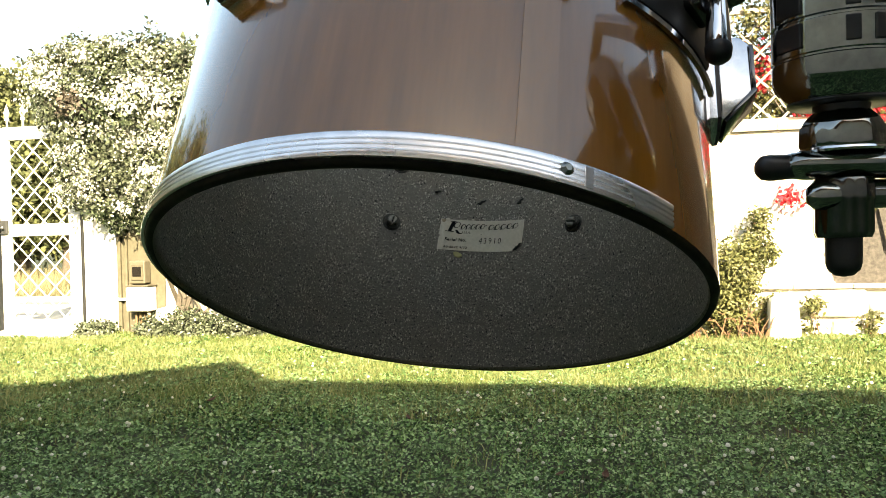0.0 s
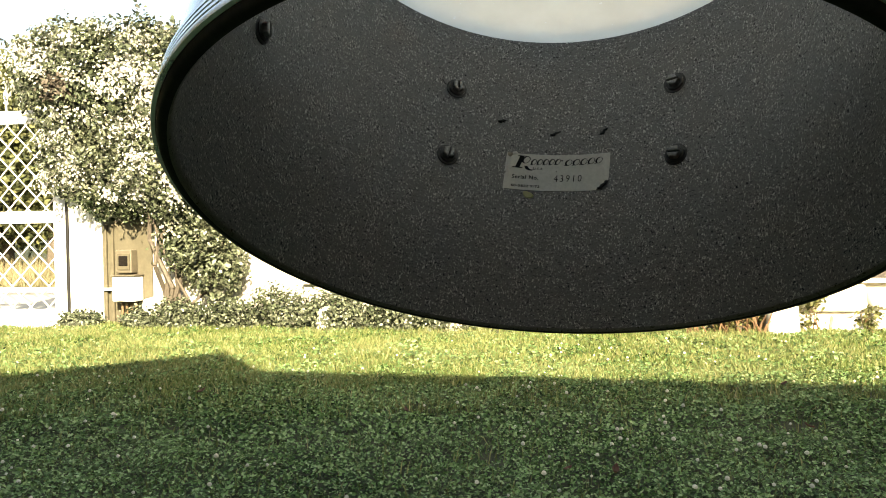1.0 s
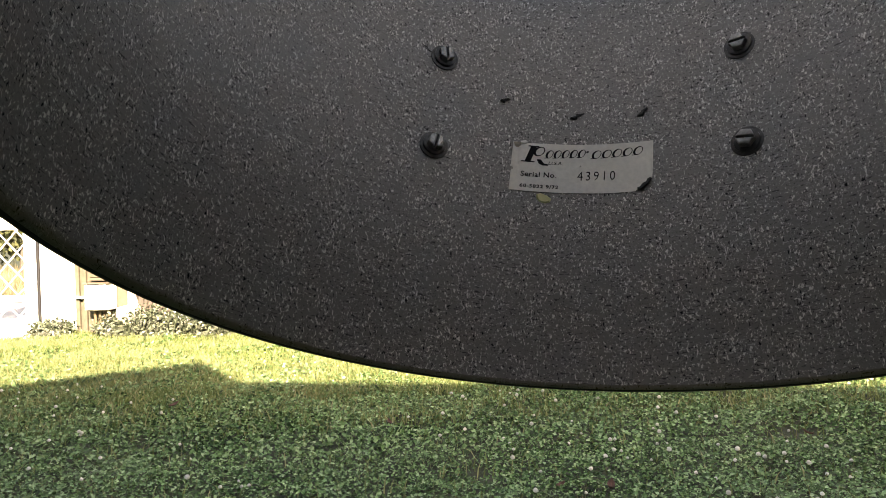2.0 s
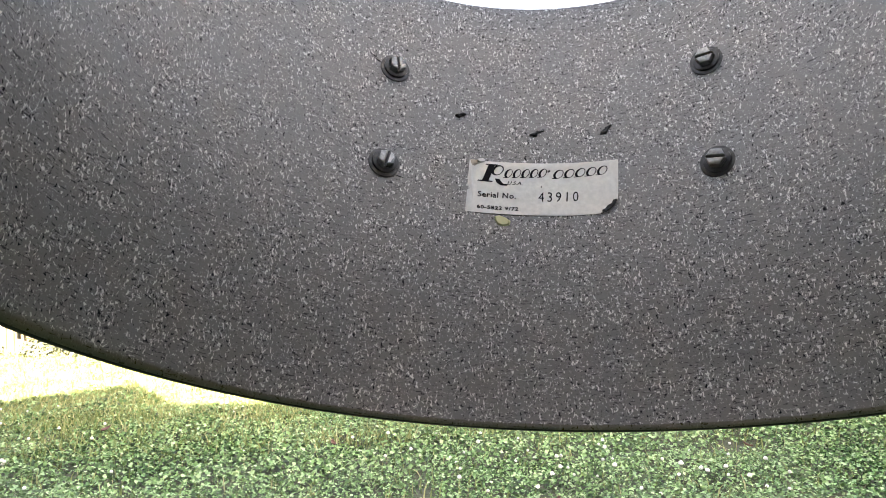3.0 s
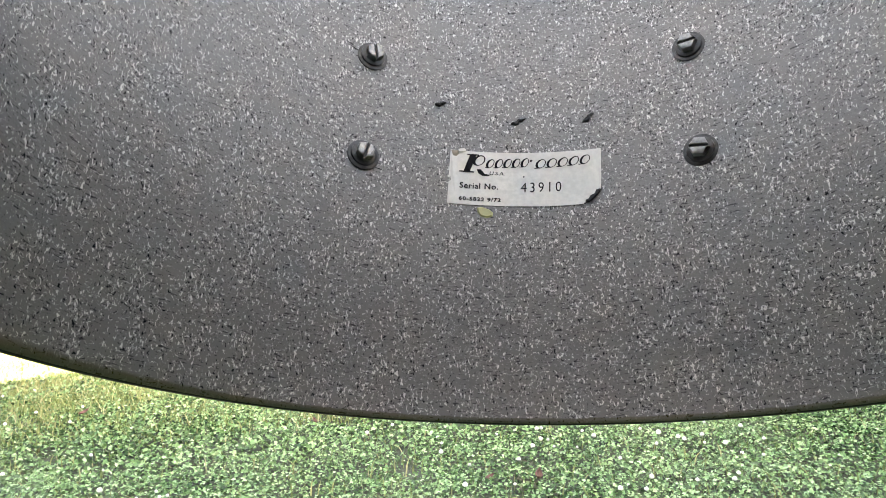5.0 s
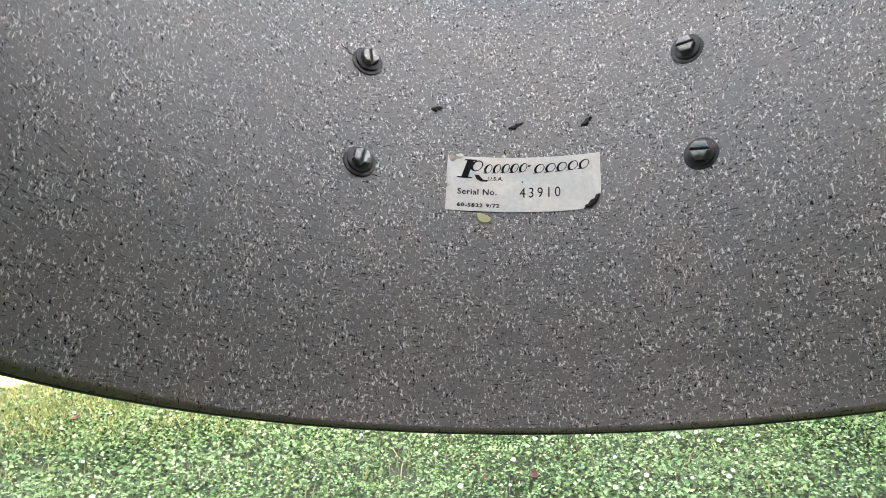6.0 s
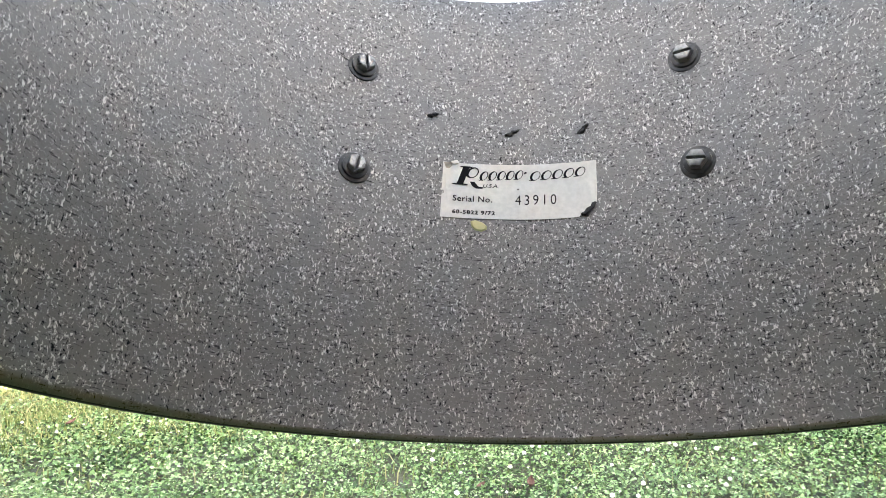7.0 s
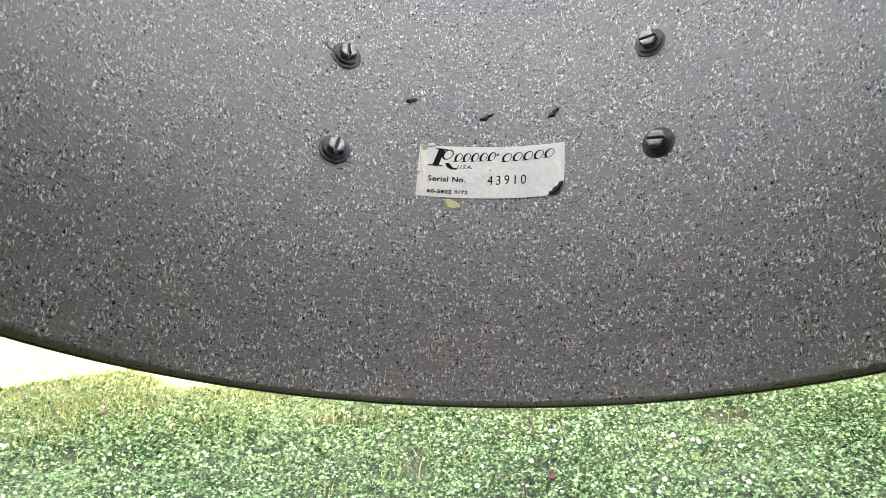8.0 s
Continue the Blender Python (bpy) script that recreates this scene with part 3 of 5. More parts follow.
def plinth():
    """White-painted rubble below the ledge: single stones with rough faces."""
    rng = np.random.default_rng(21)
    base = structure("plinth_wall", box(-1.2, -0.055, -0.1, 9.0, -0.003, 0.402, 0.004), M["cap"], "rubble plinth under the garden wall's ledge", "wall")
    for z0, high in ((-0.03, 0.21), (0.185, 0.20)):
        x = 1.2 + rng.uniform(-0.1, 0.1)
        while x < 5.4:
            w = rng.uniform(0.16, 0.46)
            V, F = box(x, -0.095 - rng.uniform(0, 0.03), z0 + rng.uniform(-0.01, 0.01), x + w - 0.008, -0.050, z0 + high + rng.uniform(-0.03, 0.012), 0.034, 3)
            V = [(a + 0.03 * noise.noise((a * 8, b * 9, c * 8)), b + 0.045 * noise.noise((a * 7, 3, c * 7)), min(0.402, c + 0.03 * noise.noise((a * 7, 8, c * 7)))) for a, b, c in V]
            part("stone", (V, F), M["lime"], base, "", True)
            x += w


plinth()


def lattice_fence():
    """Diagonal wooden slats on the wall's coping."""
    fence = thing("lattice_fence", YARD, "weathered wooden diagonal lattice along the wall's coping", "fence")
    x0, x1, z0, z1 = 1.9, 4.6, 1.79, 2.72
    step, h = 0.24, z1 - z0
    k = 0
    while x0 + k * step - h < x1:
        s = x0 + k * step
        for lean, y in ((1, 0.10), (-1, 0.118)):
            a = max(0.0, (x0 - s) if lean > 0 else (s - h - x1 + h) if s > x1 else 0.0)
            xa, xb = (s - h, s) if lean > 0 else (s, s - h)
            pa, pb = Vector((xa, y, z0)), Vector((xb, y, z1))
            way = pb - pa
            lo, hi = 0.0, 1.0
            for lim, keep_above in ((x0, True), (x1, False)):
                if abs(way.x) > 1e-6:
                    f = (lim - pa.x) / way.x
                    inside = way.x > 0 if keep_above else way.x < 0
                    if inside:
                        lo = max(lo, f)
                    else:
                        hi = min(hi, f)
            if hi - lo > 0.06:
                a, b = pa + way * lo, pa + way * hi
                m = Matrix.Translation((a + b) / 2) @ Matrix.Rotation(math.atan2(-(b - a).z, (b - a).x), 4, "Y")
                half = (b - a).length / 2
                part("slat", moved(box(-half, -0.005, -0.010, half, 0.005, 0.010, 0.002, 1), m), M["wood_slat"], fence)
        k += 1
    part("rail", box(x0, 0.085, z0 - 0.012, x1, 0.135, z0 + 0.028, 0.004), M["wood_slat"], fence)
    part("rail", box(x0, 0.085, z1 - 0.02, x1, 0.135, z1 + 0.02, 0.004), M["wood_slat"], fence)
    for x in (x0, 3.25, x1):
        part("post", box(x - 0.025, 0.14, 1.776, x + 0.025, 0.19, z1 + 0.05, 0.005), M["wood_slat"], fence)


lattice_fence()


# ======================= gate =======================
def lattice_panel(parent, x0, x1, z0, z1, y, step, both=True):
    h = z1 - z0
    k = 0
    while x0 + k * step - h < x1:
        s = x0 + k * step
        for lean in (1, -1) if both else (1,):
            pa, pb = (Vector((s - h, y, z0)), Vector((s, y, z1))) if lean > 0 else (Vector((s, y + 0.013, z0)), Vector((s - h, y + 0.013, z1)))
            way = pb - pa
            fs = sorted(((x0 - pa.x) / way.x, (x1 - pa.x) / way.x))
            lo, hi = max(0, fs[0]), min(1, fs[1])
            if hi - lo > 0.04:
                a, b = pa + way * lo, pa + way * hi
                part("lattice_bar", tube(a, b, 0.0072, n=6), M["gate_white"], parent)
        k += 1


def gate_leaf(x0, x1, name, label, latch):
    gate = thing(name, YARD, label, "gate", "garden gates")
    y0, y1 = 0.04, 0.085
    part("stile", box(x0, y0, 0.04, x0 + 0.105, y1, 2.12, 0.006), M["gate_white"], gate)
    part("stile", box(x1 - 0.145, y0, 0.04, x1, y1, 2.12, 0.006), M["gate_white"], gate)
    part("top_rail", box(x0 + 0.106, y0, 1.990, x1 - 0.146, y1, 2.12, 0.006), M["gate_white"], gate)
    part("middle_rail", box(x0 + 0.106, y0, 1.005, x1 - 0.146, y1, 1.125, 0.006), M["gate_white"], gate)
    part("bottom_rail", box(x0 + 0.106, y0, 0.04, x1 - 0.146, y1, 0.155, 0.006), M["gate_white"], gate)
    lattice_panel(gate, x0 + 0.105, x1 - 0.145, 1.125, 1.990, 0.055, 0.205)
    lattice_panel(gate, x0 + 0.105, x1 - 0.145, 0.155, 1.005, 0.055, 0.205)
    n = max(3, int((x1 - x0) / 0.185))
    for i in range(n):
        x = x0 + (x1 - x0) * (i + 0.5) / n
        part("spear_finial", spun((x, 0.062, 2.12), (x, 0.062, 2.36), [(0, 0.009), (0.28, 0.009), (0.30, 0.022), (0.38, 0.022), (0.42, 0.012), (0.62, 0.028), (1, 0.001)], 8), M["gate_white"], gate, "", True)
    for z in (0.35, 1.75):
        x = x1 + 0.012 if latch else x0 - 0.012
        part("hinge", tube((x, 0.05, z), (x, 0.05, z + 0.12), 0.014, n=10), M["gate_grey"], gate, "", True)
    if latch:
        lock = part("lock_case", box(x0 - 0.13, 0.005, 1.03, x0 + 0.10, 0.038, 1.17, 0.008), M["gate_grey"], gate, "grey steel lock case")
        part("handle", join(tube((x0 - 0.02, 0.004, 1.10), (x0 - 0.02, -0.04, 1.10), 0.010), tube((x0 - 0.03, -0.04, 1.10), (x0 + 0.09, -0.04, 1.10), 0.009)), M["chrome"], lock, "steel lever handle", True)
        part("keyhole_plate", box(x0 + 0.015, 0.001, 1.045, x0 + 0.045, 0.0045, 1.08, 0.001), M["chrome"], lock)


gate_leaf(-4.600, -3.665, "pedestrian_gate", "white steel garden gate with diagonal lattice and spear finials", True)
gate_leaf(-6.6, -4.76, "driveway_gate", "wide white steel gate leaf with diagonal lattice", False)


def gate_post():
    post = thing("gate_post", YARD, "dark grey square steel gate post", "post")
    part("shaft", box(-4.725, 0.02, 0.035, -4.655, 0.11, 2.33, 0.006), M["gate_grey"], post)
    part("cap", box(-4.745, 0.01, 2.331, -4.635, 0.12, 2.355, 0.006), M["gate_grey"], post)


gate_post()


def gate_pier():
    pier = thing("gate_pier", YARD, "white plastered gate pier beside the climbing shrub", "pillar")
    part("shaft", box(-3.478, -0.04, -0.05, -3.225, 0.24, 2.05, 0.012), M["gate_white"], pier)
    part("jamb", box(-3.640, 0.035, -0.05, -3.492, 0.20, 2.05, 0.008), M["gate_white"], pier, "white hinge-side jamb")
    # black strip standing in for the dark gap between gate and jamb
    part("gap_strip", box(-3.662, 0.018, 0.0, -3.643, 0.07, 2.04, 0.003), M["black"], pier, "dark gap strip beside the gate")
    part("cap", box(-3.655, -0.07, 2.051, -3.205, 0.27, 2.12, 0.01), M["cap"], pier)


gate_pier()


def meter_panel():
    panel = thing("meter_panel", YARD, "beige plastered panel on the garden wall behind the utility boxes", "panel")
    part("slab", box(-3.215, -0.028, -0.05, -2.72, -0.002, 1.04, 0.008), M["beige"], panel)
    for x in (-3.212, -3.14):
        part("pilaster_strip", box(x, -0.058, -0.05, x + 0.038, -0.030, 0.98, 0.008), M["beige"], panel)


meter_panel()


def utility_meter():
    case = thing("utility_meter", YARD, "small grey-brown meter with a dark window on the wall", "meter")
    part("case", box(-3.030, -0.135, 0.515, -2.862, -0.031, 0.735, 0.012), M["box_grey"], case)
    part("bezel", box(-3.002, -0.146, 0.548, -2.876, -0.134, 0.700, 0.005), M["beige"], case)
    part("window", box(-2.985, -0.150, 0.585, -2.893, -0.1465, 0.678, 0.003), M["dark_glass"], case, "dark meter window")


utility_meter()


def utility_box():
    b = thing("utility_box", YARD, "white plastic junction box with brown pipes running to the ground", "box")
    part("case", box(-3.030, -0.185, 0.250, -2.805, -0.031, 0.490, 0.014), M["box_white"], b)
    part("lid", box(-3.023, -0.197, 0.258, -2.812, -0.186, 0.482, 0.008), M["box_white"], b)
    part("hood", box(-3.040, -0.200, 0.491, -2.795, -0.031, 0.503, 0.004), M["box_grey"], b)
    for x in (-2.985, -2.94, -2.89, -2.845):
        part("pipe", tube((x, -0.10, -0.02), (x, -0.10, 0.254), 0.013, n=10), M["pipe"], b, "brown pipe", True)
    part("cable_bracket", box(-3.205, -0.09, 0.350, -3.032, -0.05, 0.375, 0.004), M["box_white"], b)


utility_box()


# ======================= planting =======================
def stems(rng, base, tops, r0, wobble=0.08, n=6, parts=5):
    geos = []
    for top in tops:
        pts = [Vector(base) + (Vector(top) - Vector(base)) * (i / parts) for i in range(parts + 1)]
        pts = [p + Vector(rng.normal(size=3)) * wobble * (0 < i < parts) for i, p in enumerate(pts)]
        geos.append(chain(pts, [r0 * (1 - 0.8 * i / parts) for i in range(parts + 1)], n))
    return join(*geos)


def climbing_shrub():
    """A flowering climber that hangs over wall and gate."""
    rng = np.random.default_rng(3)
    plant = thing("climbing_shrub", YARD, "dense flowering climber hanging over wall and gate pier", "shrub")
    blobs = [(-3.15, -0.05, 2.15, 0.62, 0.38, 0.55), (-3.65, -0.02, 2.35, 0.42, 0.30, 0.42), (-2.65, -0.05, 2.25, 0.48, 0.36, 0.50),
             (-3.25, -0.12, 1.60, 0.50, 0.26, 0.42), (-2.60, -0.15, 1.50, 0.46, 0.28, 0.45), (-3.86, 0.02, 2.45, 0.18, 0.16, 0.28),
             (-2.30, -0.12, 2.05, 0.35, 0.32, 0.48), (-2.15, -0.15, 1.35, 0.42, 0.30, 0.50), (-3.55, -0.10, 1.62, 0.20, 0.16, 0.40),
             (-3.40, 0.0, 2.72, 0.40, 0.26, 0.20), (-2.75, 0.0, 2.68, 0.42, 0.28, 0.18), (-4.05, 0.05, 2.74, 0.10, 0.10, 0.10),
             (-2.36, -0.16, 0.86, 0.22, 0.14, 0.26), (-1.98, -0.20, 0.62, 0.30, 0.18, 0.36), (-2.95, -0.12, 1.20, 0.35, 0.16, 0.14), (-1.75, -0.15, 1.5, 0.4, 0.3, 0.6), (-1.75, 0.0, 2.35, 0.4, 0.3, 0.5), (-2.02, 0.1, 3.05, 0.14, 0.12, 0.16)]
    P, W, S = cloud(rng, blobs, 54000, 0.0245, 0.35, 90, 0.09)
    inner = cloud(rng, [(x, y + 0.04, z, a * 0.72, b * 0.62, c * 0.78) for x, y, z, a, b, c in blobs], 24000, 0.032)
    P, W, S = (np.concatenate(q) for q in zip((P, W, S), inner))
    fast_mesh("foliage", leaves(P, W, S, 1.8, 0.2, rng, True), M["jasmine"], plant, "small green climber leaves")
    # pale blossoms, so many that they also paint the foliage's sunlit highlights
    P, W, S = cloud(rng, [b for b in blobs if b[2] > 1.0], 19000, 0.0235, 0.1, 50, 0.07)
    W[:, 1] -= 0.7
    fast_mesh("blossom", leaves(P + np.array([0, -0.05, 0.03]), W, S, 1.15, 0.15, rng, True), M["blossom"], plant, "cream-white small blossoms, also painting sunlit glints on the leaves")
    # brown clump added to read as a dark hollow in the foliage
    P, W, S = cloud(rng, [(-3.42, -0.34, 2.22, 0.09, 0.05, 0.07)], 900, 0.026)
    clump = fast_mesh("hollow_clump", leaves(P, W, S, 1.9, 0.25, rng, True), M["bark"], plant, "brown leaf clump standing in for a dark hollow")
    tagged(clump, kind="stuff")
    tops = [b[:3] for b in blobs]
    part("stem", stems(rng, (-2.55, -0.12, -0.02), [tops[2], tops[4]] + tops[6:8], 0.030, 0.07), M["bark"], plant, "twisted brown stems", True)
    part("stem", stems(rng, (-2.35, -0.16, -0.02), [tops[10], tops[12], tops[13]], 0.024, 0.07), M["bark"], plant, "twisted brown stems", True)
    rngs = np.random.default_rng(8)
    sprig, spray = [], []
    for _ in range(110):
        x = rngs.uniform(-4.2, -2.2)
        z = 2.66 + 0.08 * rngs.normal()
        tip = Vector((x + rngs.normal(0, 0.07), rngs.normal(0, 0.08), z + rngs.uniform(0.06, 0.24)))
        sprig.append(tube((x, 0, z), tip, 0.004, 0.0015, 4))
        for s in np.arange(0.3, 1.01, 0.12):
            spray.append(Vector((x, 0, z)).lerp(tip, s) + Vector(rngs.normal(0, 0.016, 3)))
    part("shoot", join(*sprig), M["bark"], plant, "thin upright shoots")
    n = len(spray)
    fast_mesh("foliage", leaves(np.array(spray), rngs.normal(size=(n, 3)) + np.array([0, -0.4, 0.4]), rngs.uniform(0.020, 0.040, n), 1.8, 0.2, rngs, True), M["jasmine"], plant, "sparse leaves on the shoots")


climbing_shrub()


def border_plants():
    """Low plants along the foot of the wall, one clump after another."""
    rng = np.random.default_rng(31)
    for x, z, w in ((-3.36, 0.10, 0.14), (-2.72, 0.14, 0.14), (-2.35, 0.20, 0.24), (-1.85, 0.22, 0.28), (-1.35, 0.30, 0.30), (-0.85, 0.28, 0.28), (-0.35, 0.24, 0.26), (0.15, 0.20, 0.26), (0.65, 0.22, 0.26), (1.15, 0.2, 0.26), (1.65, 0.2, 0.26)):
        plant = thing("border_plant", YARD @ Matrix.Translation((x, -0.20, 0)), "low leafy green plant at the foot of the wall", "plant", "border plants")
        P, W, S = cloud(rng, [(0, 0, z * 0.6, w, 0.15, z * 0.7), (0.08, -0.04, z * 0.4, w * 0.7, 0.14, z * 0.5)], 3200, 0.020)
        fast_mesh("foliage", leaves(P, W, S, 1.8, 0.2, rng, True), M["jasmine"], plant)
        part("stem", stems(rng, (0, 0, -0.02), [(0.1, 0, z), (-0.1, 0.02, z), (0.02, -0.05, z)], 0.008, 0.02, 5, 3), M["bark"], plant)


border_plants()


def boulder(x, y, w, d, h, material, label, seed):
    V, F = box(-w / 2, -d / 2, -0.04, w / 2, d / 2, h, min(w, d, h) * 0.28, 4)
    V = [(a * (1 + 0.18 * noise.noise((a * 5, b * 5, c * 5 + seed))) * (1 - 0.25 * max(c, 0) / h), b * (1 + 0.2 * noise.noise((a * 5 + 9, b * 5, c * 5))), c * (1 + 0.1 * noise.noise((a * 6, b * 6 + seed, 0)))) for a, b, c in V]
    ob = part("boulder", (V, F), material, None, "", True)
    ob.matrix_world = YARD @ Matrix.Translation((x, y, 0))
    tagged(ob, label, "stone", "wall-foot stones")


boulder(2.81, -0.24, 0.25, 0.20, 0.36, M["box_white"], "upright white-painted stone on the grass before the wall", 1)
boulder(-0.92, -0.30, 0.13, 0.12, 0.22, M["cap"], "small pale stone among the border plants", 5)
boulder(0.22, -0.30, 0.16, 0.12, 0.10, M["cap"], "low pale stone among the border plants", 8)
boulder(-2.62, -0.16, 0.24, 0.14, 0.30, M["cap"], "pale rough stone at the climber's foot", 12)


def yellow_bush():
    rng = np.random.default_rng(41)
    plant = thing("yellow_green_bush", YARD, "thin yellow-green bush growing against the white wall", "bush")
    blobs = [(2.46, -0.22, 0.56, 0.17, 0.14, 0.26), (2.60, -0.18, 0.74, 0.15, 0.12, 0.16), (2.67, -0.16, 0.95, 0.09, 0.08, 0.12), (2.40, -0.22, 0.26, 0.15, 0.14, 0.22), (2.72, -0.18, 0.72, 0.06, 0.06, 0.10), (2.25, -0.2, 0.42, 0.2, 0.15, 0.30)]
    P, W, S = cloud(rng, blobs, 9000, 0.016)
    fast_mesh("foliage", leaves(P, W, S, 2.3, 0.15, rng, True), M["bush"], plant)
    part("stem", stems(rng, (2.48, -0.22, -0.02), [b[:3] for b in blobs] + [(2.7, -0.2, 1.05)], 0.012, 0.04, 6, 4), M["bark"], plant, "", True)


yellow_bush()


def wall_weeds():
    """Thin weeds growing between the stones at the wall's foot."""
    rng = np.random.default_rng(83)
    for x, z, w, h, n in ((2.74, 0.24, 0.10, 0.16, 240), (3.06, 0.20, 0.07, 0.17, 260), (3.50, 0.12, 0.10, 0.10, 160), (2.58, 0.10, 0.08, 0.10, 160)):
        weed = thing("weed", YARD @ Matrix.Translation((x, -0.16, 0)), "thin yellowing weed rooted between wall-foot stones", "weed", "wall-foot weeds")
        P, W, S = cloud(rng, [(0, 0, z, w, 0.05, h), (w * 0.4, 0, z + h * 0.5, w * 0.5, 0.04, h * 0.5)], n, 0.020)
        fast_mesh("foliage", leaves(P, W, S, 2.2, 0.15, rng, True), M["bush"], weed)
        part("stem", stems(rng, (0, 0, -0.03), [(rng.uniform(-w, w), rng.uniform(-0.03, 0.03), z + h * rng.uniform(0.2, 0.9)) for _ in range(7)], 0.004, 0.02, 5, 4), M["dry"], weed, "", True)


wall_weeds()


def dry_stems():
    rng = np.random.default_rng(43)
    plant = thing("dry_plant", YARD, "dry reddish-brown stems in a tangle at the wall's foot", "plant")
    for _ in range(46):
        x, y = rng.uniform(1.95, 2.66), rng.uniform(-0.36, -0.16)
        a = rng.uniform(-1.2, 1.2)
        h = rng.uniform(0.12, 0.34)
        p = [Vector((x, y, -0.01)), Vector((x + 0.4 * h * a, y - 0.02, h * 0.6)), Vector((x + h * a, y - rng.uniform(0, 0.12), h * rng.uniform(0.5, 1.0)))]
        part("stem", chain(p, [0.006, 0.005, 0.002], 5), M["dry"], plant)


dry_stems()


def bougainvillea():
    rng = np.random.default_rng(53)
    plant = thing("bougainvillea", YARD, "red-flowering bougainvillea spilling over wall and lattice", "shrub")
    green = [(3.0, 0.40, 2.15, 0.50, 0.14, 0.28), (2.72, 0.20, 2.62, 0.16, 0.14, 0.22), (2.55, 0.42, 2.05, 0.35, 0.12, 0.25), (3.55, 0.10, 2.00, 0.40, 0.25, 0.35), (3.95, 0.0, 1.7, 0.40, 0.25, 0.5), (3.42, -0.08, 1.42, 0.22, 0.12, 0.34), (3.3, 0.15, 2.75, 0.5, 0.25, 0.3), (4.0, 0.1, 2.4, 0.6, 0.3, 0.5)]
    green += [(2.70, 0.34, 1.96, 0.42, 0.12, 0.16), (3.15, 0.34, 1.98, 0.40, 0.12, 0.18), (2.72, 0.36, 2.35, 0.22, 0.12, 0.22)]
    P, W, S = cloud(rng, green, 22000, 0.0245)
    fast_mesh("foliage", leaves(P, W, S, 1.5, 0.2, rng, True), M["vine"], plant, "yellow-green leaves")
    red = [(2.76, 0.20, 2.26, 0.10, 0.06, 0.16), (3.17, 0.12, 2.50, 0.10, 0.06, 0.18), (3.06, 0.06, 1.88, 0.12, 0.06, 0.06), (3.28, 0.02, 1.95, 0.14, 0.08, 0.13), (3.27, -0.10, 1.70, 0.08, 0.06, 0.14), (3.52, -0.06, 1.86, 0.18, 0.12, 0.26), (3.50, 0.08, 2.35, 0.14, 0.10, 0.24), (3.95, -0.1, 2.1, 0.4, 0.2, 0.5)]
    P, W, S = cloud(rng, red, 5200, 0.032)
    W[:, 1] -= 0.5
    fast_mesh("blossom", leaves(P, W, S, 1.25, 0.2, rng, True), M["bract"], plant, "crimson papery bracts")
    hang = [(2.955, -0.07, 1.15, 0.065, 0.03, 0.050)]
    P, W, S = cloud(rng, hang, 110, 0.028)
    W[:, 1] -= 0.6
    fast_mesh("blossom", leaves(P, W, S, 1.25, 0.2, rng, True), M["bract"], plant, "crimson papery bracts")
    part("stem", stems(rng, (4.3, -0.15, -0.02), [b[:3] for b in green], 0.022, 0.06, 7, 6), M["bark"], plant, "woody brown stems", True)
    part("stem", stems(rng, (3.42, -0.06, 1.7), [(2.955, -0.06, 1.17), (3.10, -0.05, 1.28)], 0.005, 0.03, 5, 5), M["bark"], plant, "thin trailing stem", True)


bougainvillea()


def far_tree(x, y, height, width, seed, label):
    rng = np.random.default_rng(seed)
    tree = thing("tree", YARD @ Matrix.Translation((x, y, 0)), label, "tree", "trees outside the garden")
    part("trunk", chain([Vector((0, 0, -0.1)), Vector((0.1, 0, height * 0.3)), Vector((0.0, 0.1, height * 0.6)), Vector((0.1, 0, height * 0.85))], [0.16, 0.13, 0.08, 0.02], 9), M["bark"], tree, "", True)
    blobs = []
    for _ in range(13):
        a, q = rng.uniform(0, 6.28), rng.uniform(0.2, 0.75)
        blobs.append((math.cos(a) * width * 0.55 * q, math.sin(a) * width * 0.45 * q, height * rng.uniform(0.22, 0.85), width * rng.uniform(0.22, 0.34), width * rng.uniform(0.2, 0.3), height * rng.uniform(0.10, 0.18)))
    for b in blobs[:6]:
        part("limb", tube((0.08, 0, height * 0.35), b[:3], 0.05, 0.012, 7), M["bark"], tree)
    P, W, S = cloud(rng, blobs, int((3400 if height < 5.5 else 1500) * height), 0.075 if height < 5.5 else 0.14)
    fast_mesh("crown", leaves(P, W, S, 1.6, 0.2, rng, True), M["far_leaf"], tree)


for spot in ((-12.0, 6.6, 4.5, 3.0, 61), (-10.4, 6.9, 4.8, 3.0, 62), (-8.8, 6.3, 4.7, 2.8, 63), (-7.3, 6.8, 3.8, 2.8, 64), (-5.8, 6.3, 3.6, 2.6, 65), (-4.2, 6.9, 3.8, 2.8, 66), (-2.6, 6.4, 3.6, 2.7, 67), (-0.9, 6.8, 3.6, 2.8, 68)):
    far_tree(*spot, "pale green bushy tree on the lane's far side")
# mostly unseen trees, added so that the shell's sides reflect something dark
for spot in ((-11.6, -1.4, 7.4, 4.2, 81), (-12.0, -4.4, 7.8, 4.2, 82), (-12.2, -7.4, 7.6, 4.2, 89), (-12.6, 2.4, 8.6, 4.4, 83), (-14.4, 6.4, 7.6, 4.2, 87), (-16.9, 5.2, 8.0, 4.4, 88), (10.9, -1.8, 7.6, 3.8, 84), (10.6, -4.9, 8.4, 4.0, 85)):
    far_tree(*spot, "tall dark green tree beyond the garden's side wall")


